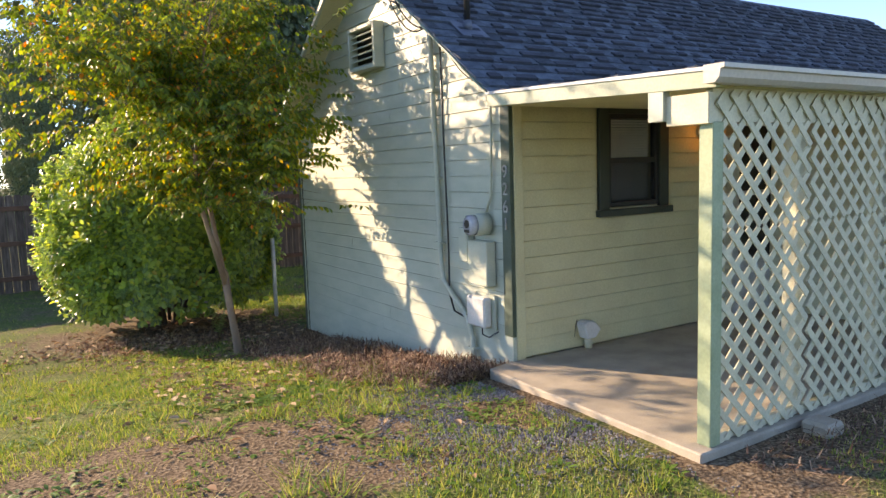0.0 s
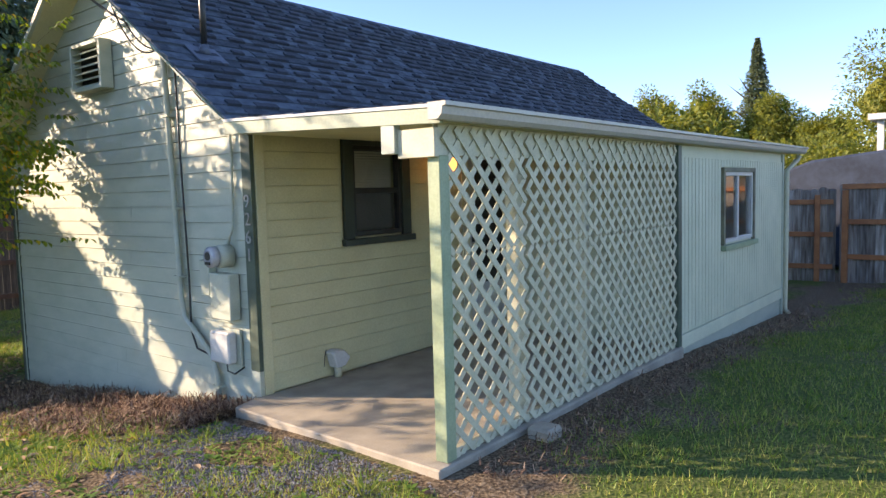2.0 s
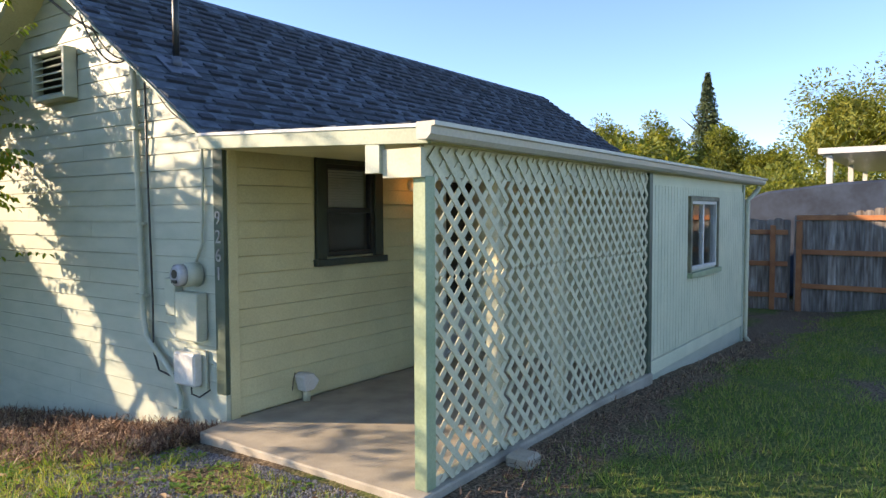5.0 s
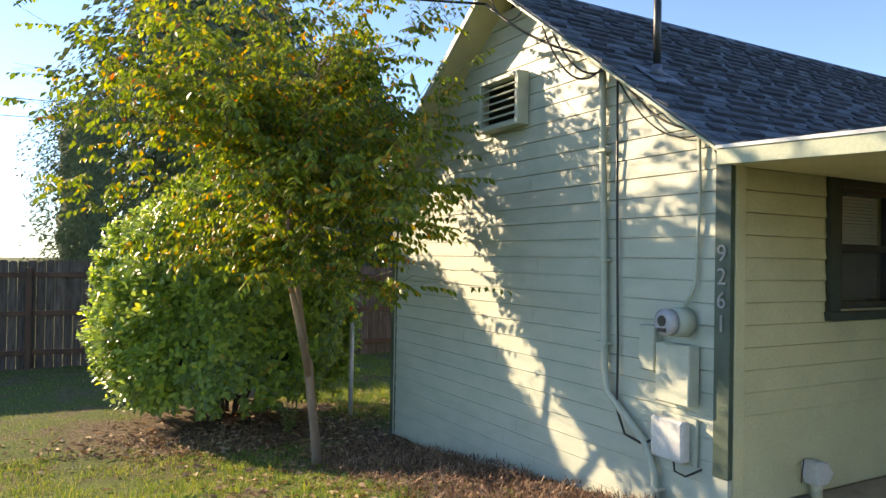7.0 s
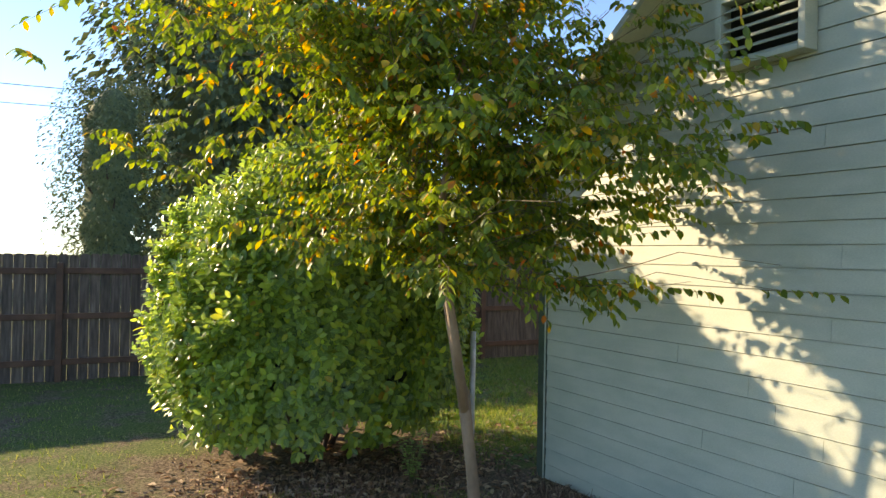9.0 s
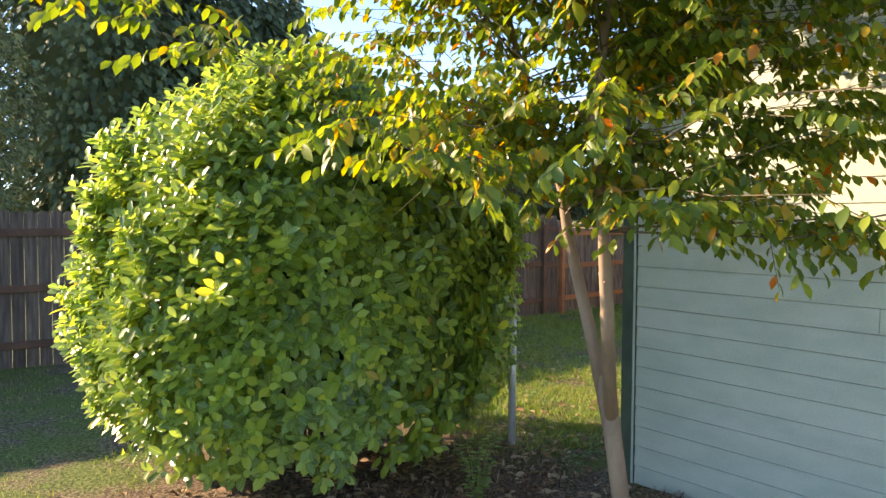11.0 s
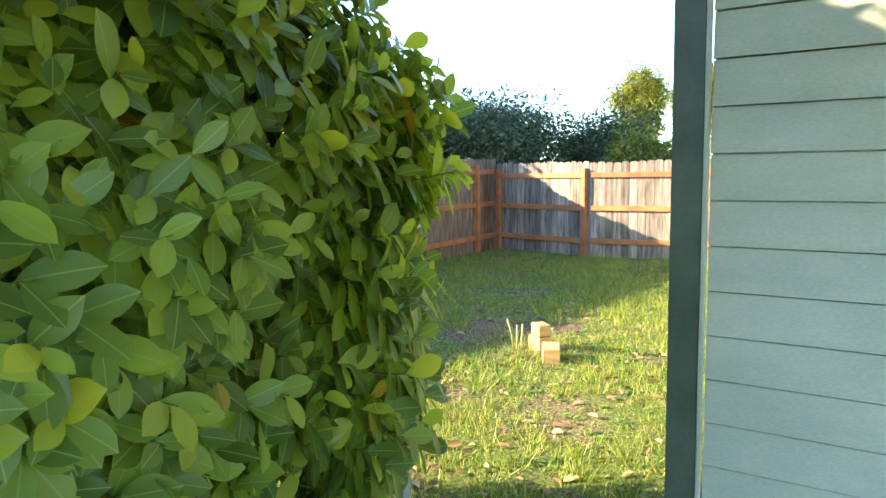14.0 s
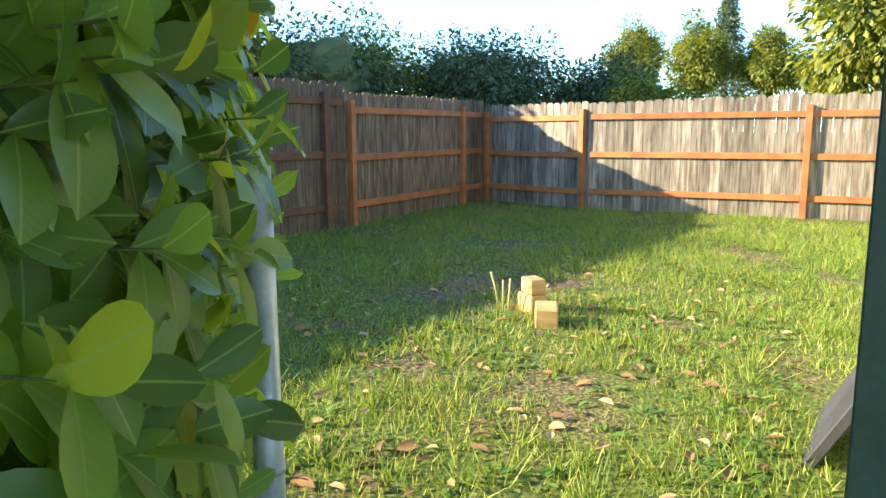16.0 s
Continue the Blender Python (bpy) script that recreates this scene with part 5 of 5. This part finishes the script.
def build_yard():
    w = thing("wood_blocks", on_ground(6.85, 11.35), "small stack of fresh-cut yellow wooden blocks on the lawn", "wood blocks")
    z = ground_z(6.8, 11.4)
    for d, a, c in (((-0.13, 0.13, -0.075, 0.075, -0.02, 0.12), 25, (6.66, 11.20, z)), ((-0.09, 0.09, -0.07, 0.07, -0.02, 0.13), 60, (6.90, 11.42, z)), ((-0.10, 0.07, -0.06, 0.06, 0.131, 0.24), 50, (6.90, 11.42, z))):
        block("wood_block", d, M_PINE, w, "", 0.01, Matrix.Translation(c) @ Matrix.Rotation(radians(a), 4, "Z"))
    for x, y, h, lx in ((6.78, 11.62, 0.30, -0.12), (6.80, 11.60, 0.22, 0.0), (6.84, 11.58, 0.22, 0.03)):
        bm = bmesh.new()
        tube(bm, [on_ground(x, y, -0.02), on_ground(x + lx * 0.4, y, h * 0.5), on_ground(x + lx, y, h)], [0.007, 0.006, 0.008], 6)
        tagged(part("pale_stalk", bm, M_STALK), "thin pale cut plant stalk standing in the grass", "plant stalk", "pale stalks")
    b = block("leaning_board", (-0.02, 0.02, -0.3, 0.3, 0, 0.42), M_SLATE, None, "", 0.004, Matrix.Translation((5.6, 9.50, ground_z(5.6, 9.5) - 0.01)) @ Matrix.Rotation(radians(90), 4, "Z") @ Matrix.Rotation(radians(-28), 4, "Y"))
    tagged(b, "dark grey board leaning by the house corner", "board")
    bm = bmesh.new()
    bmesh.ops.create_icosphere(bm, subdivisions=2, radius=0.08, matrix=Matrix.Translation(on_ground(2.95, 4.95, 0.0)) @ Matrix.Diagonal((1.2, 0.9, 0.7, 1)))
    for v in bm.verts:
        v.co += v.normal * 0.03 * noise.noise(v.co * 9)
    tagged(part("rock", bm, M_SLAB), "small tan rock in the mulch by the wall", "rock")
    bm = bmesh.new()
    box(bm, 3.98, 4.16, 2.22, 2.40, -0.14, 0.03)
    tagged(part("concrete_block", bm, M_SLAB, bevel=0.02), "small grey concrete block at the porch edge", "concrete block")


def build_ground_cover():
    g = random.Random(5)
    zones = ((-4, 3.1, 1.0, 9.8, 120000), (3.1, 13.2, 9.4, 15.6, 80000), (3.2, 14, -5.5, 2.3, 85000), (-5, 1.0, 9.6, 16, 9000), (2.4, 3.5, 9.3, 12, 3000))
    vs, k = [], 0
    for x0, x1, y0, y1, n in zones:
        for i in range(n):
            x, y = g.uniform(x0, x1), g.uniform(y0, y1)
            dens = grassy(x, y) + 0.9 * noise.noise((x * 1.1, y * 1.1, 5)) + 0.5 * noise.noise((x * 3.4, y * 3.4, 9))
            if dens < 0.12 + 0.35 * g.random():
                continue
            if x > 3.0 and 2.4 < y < 9.3:
                continue
            z = ground_z(x, y)
            h = g.uniform(0.014, 0.05) * (0.6 + 0.8 * max(0, dens)) * (1.35 if y > 9 and x > 3 else 0.95)
            a = g.uniform(0, 6.28)
            wx, wy = math.cos(a) * 0.0042, math.sin(a) * 0.0042
            lx, ly = g.gauss(0, 0.4) * h, g.gauss(0, 0.4) * h
            vs += [(x - wx, y - wy, z - 0.004), (x + wx, y + wy, z - 0.004), (x + lx, y + ly, z + h)]
    n = len(vs) // 3
    me = bpy.data.meshes.new("grass")
    me.from_pydata(vs, [], [(3 * i, 3 * i + 1, 3 * i + 2) for i in range(n)])
    me.materials.append(M_GRASS)
    tagged(new("grass", me), "short patchy green and yellow grass", "grass", kind="stuff")
    # tufts
    vs = []
    for i in range(900):
        zone = g.random()
        if zone < 0.45:
            cx, cy = g.uniform(3.4, 13), g.uniform(9.6, 15.5)
        elif zone < 0.7:
            cx, cy = g.uniform(-3, 2.9), g.uniform(2.0, 8.5)
        elif zone < 0.8:
            cx, cy = 13.25 + g.uniform(-0.4, 0.1), g.uniform(3, 15.5)
        else:
            cx, cy = g.uniform(3.4, 13), g.uniform(-4.5, 1.9)
        if grassy(cx, cy) < 0.2:
            continue
        for k in range(g.randint(16, 40)):
            x, y = cx + g.gauss(0, 0.045), cy + g.gauss(0, 0.045)
            z, h, a = ground_z(x, y), g.uniform(0.04, 0.15), g.uniform(0, 6.28)
            wx, wy = math.cos(a) * 0.004, math.sin(a) * 0.004
            lx, ly = (x - cx) * 1.2 + g.gauss(0, 0.25) * h, (y - cy) * 1.2 + g.gauss(0, 0.25) * h
            vs += [(x - wx, y - wy, z - 0.004), (x + wx, y + wy, z - 0.004), (x + lx, y + ly, z + h)]
    n = len(vs) // 3
    me = bpy.data.meshes.new("grass_tufts")
    me.from_pydata(vs, [], [(3 * i, 3 * i + 1, 3 * i + 2) for i in range(n)])
    me.materials.append(M_GRASS)
    tagged(new("grass_tufts", me), "taller tufts of bright green grass", "grass", kind="stuff")
    # weeds
    places = []
    for i in range(3600):
        if g.random() < 0.6:
            cx, cy = g.uniform(3.4, 12), g.uniform(9.6, 15)
        else:
            cx, cy = g.uniform(-2.5, 3.0), g.uniform(1.8, 8.0)
        if i < 150:
            cx, cy = g.gauss(1.85, 0.38), g.gauss(5.35, 0.22)
        elif noise.noise((cx * 0.9, cy * 0.9, 2)) < -0.05 and g.random() < 0.8:
            continue
        for k in range(g.randint(5, 10)):
            a = g.uniform(0, 6.28)
            x, y = cx + math.cos(a) * 0.03, cy + math.sin(a) * 0.03
            places.append(facing(on_ground(x, y, 0.008), (math.cos(a), math.sin(a), g.uniform(0.1, 0.7)), (0, 0, 1), g.uniform(0.5, 1.2)))
    leaf_cloud("weeds", places, M_WEED, None, 0.06, 0.024, 0.1, 0.25, "low green broad-leaved weeds in the lawn")
    # fallen leaves
    places = []
    for i in range(2600):
        u = g.random()
        if u < 0.45:
            x, y = g.gauss(1.9, 1.0), g.gauss(10.0, 0.5)
        elif u < 0.7:
            x, y = g.uniform(1.0, 3.4), g.uniform(4.9, 9.3)
        elif u < 0.9:
            x, y = g.uniform(3, 9), g.uniform(9.6, 13.5)
        else:
            x, y = g.uniform(-2, 3), g.uniform(2, 9)
        a = g.uniform(0, 6.28)
        places.append(facing(on_ground(x, y, 0.018), (math.cos(a), math.sin(a), g.uniform(-0.15, 0.3)), (g.gauss(0, 0.3), g.gauss(0, 0.3), 1), g.uniform(0.5, 1.1)))
    leaf_cloud("fallen_leaves", places, M_DEAD, None, 0.09, 0.045, 0.25, 0.15, "dry brown and orange fallen leaves", rows=3)
    # mulch: thin dry stalks by the wall
    vs, fs = [], []
    for i in range(34000):
        u = g.random()
        if u < 0.74:
            y = 4.55 + 4.4 * g.random() ** 1.5
            x = 3.44 - 1.15 * g.random() ** 1.2 * min(1, 0.45 + (y - 4.5) * 0.7) - g.gauss(0, 0.06)
        elif u < 0.9:
            x, y = g.gauss(2.0, 0.8), g.gauss(9.75, 0.35)
        else:
            x, y = g.uniform(3.3, 11), 2.32 - abs(g.gauss(0, 0.2))
        if x > 3.45 and y > 2.4:
            continue
        z = ground_z(x, y) + g.uniform(0.0, (0.06 + 0.09 * noise.noise((x * 4, y * 4, 1))) if y < 8 else 0.03)
        a, e, l = g.uniform(0, 6.28), g.gauss(0.25, 0.5), g.uniform(0.015, 0.08)
        d = Vector((math.cos(a) * math.cos(e), math.sin(a) * math.cos(e), math.sin(e))) * l
        s = Vector((-d.y, d.x, 0)).normalized() * g.uniform(0.0015, 0.006)
        p = Vector((x, y, z))
        k = len(vs)
        vs += [tuple(p - s), tuple(p + s), tuple(p + d + s * 0.5), tuple(p + d - s * 0.5)]
        fs.append((k, k + 1, k + 2, k + 3))
    me = bpy.data.meshes.new("dry_stalks")
    me.from_pydata(vs, [], fs)
    me.materials.append(M_MULCH)
    tagged(new("dry_stalks", me), "dry brown stalks and mulch along the house wall", "mulch", kind="stuff")
    # gravel
    vs, fs = [], []
    for i in range(13000):
        x, y = 3.08 - abs(g.gauss(0, 0.6)), g.gauss(3.85, 0.55)
        if x > 3.1 or noise.noise((x * 2, y * 2, 8)) < -0.25:
            continue
        z, r = ground_z(x, y), g.uniform(0.005, 0.013)
        k = len(vs)
        for dx, dy, dz in ((1, 0, 0), (0, 1, 0), (-1, 0, 0), (0, -1, 0), (0.2, 0.1, 0.9)):
            vs.append((x + r * dx * g.uniform(0.7, 1.2), y + r * dy * g.uniform(0.7, 1.2), z + r * dz))
        fs += [(k, k + 1, k + 4), (k + 1, k + 2, k + 4), (k + 2, k + 3, k + 4), (k + 3, k, k + 4)]
    me = bpy.data.meshes.new("gravel")
    me.from_pydata(vs, [], fs)
    me.materials.append(M_GRAVEL)
    tagged(new("gravel", me), "dark grey gravel beside the porch slab", "gravel", kind="stuff")


def build_shoot():
    t = thing("laurel_seedling", on_ground(2.35, 9.4), "small young light green shrub at the bush's foot", "shrub")
    bm, places = bmesh.new(), []
    for k in range(9):
        a = k * 0.7
        top = Vector(on_ground(2.35 + 0.13 * math.cos(a), 9.55 + 0.13 * math.sin(a), rnd.uniform(0.35, 0.62)))
        base = Vector(on_ground(2.35, 9.55, -0.02))
        tube(bm, [base, base.lerp(top, 0.5) + Vector((0, 0, 0.05)), top], [0.006, 0.004, 0.002], 5)
        for j in range(16):
            p = base.lerp(top, 0.25 + 0.75 * j / 15)
            b = rnd.uniform(0, 6.28)
            places.append(facing(p, (math.cos(b), math.sin(b), 0.2), (0, 0, 1), rnd.uniform(0.6, 1.1)))
    part("stemwork", bm, M_TWIG, t, kind="stuff")
    leaf_cloud("foliage", places, M_SHOOT, t, 0.062, 0.033, 0.1, 0.2)


def build_neighbours():
    c = thing("carport", (22, 1.5, -0.5), "white flat-roofed carport behind the fence", "carport")
    block("roof", (20, 30, -2.6, 2.8, 3.02, 3.16), M_WHITE, c)
    for x, y in ((20.3, 2.5), (20.3, -2.3), (25, 2.5), (29.5, 2.5)):
        block("post", (x, x + 0.14, y, y + 0.14, -0.5, 3.0), M_WHITE, c)
    r = thing("covered_boat", (18, 4.5, -0.5), "long low trailer under a dark blue-grey cover", "covered trailer")
    bm = bmesh.new()
    prism(bm, [(0.42, -0.2), (0.42, 2.05), (0.6, 2.24), (1.9, 2.18), (3.3, 2.02), (4.4, 1.6), (4.8, -0.2)], 0, 16.5, 22)
    part("cover", bm, M_TARP, r, bevel=0.05)
    for x in (18, 20):
        bm = bmesh.new()
        tube(bm, [(x, 2.3, -0.02), (x, 4.5, -0.02)], 0.33, 18)
        part("wheel", bm, M_BLACK, r)
    h = thing("far_house", (-4, 40, -0.5), "pale far house with a red-brown roof", "house")
    block("wall", (-12, -4.2, 40, 46, -0.6, 2.6), M_SIDING, h)
    bm = bmesh.new()
    prism(bm, [(39.5, 2.6), (46.5, 2.6), (43, 4.0)], 0, -12.4, -3.9)
    part("roof", bm, M_RAIL, h)


build_vent()
build_services()
build_numbers()
build_porch_bits()
build_yard()
build_shoot()
build_neighbours()
build_shingles()
build_ground_cover()
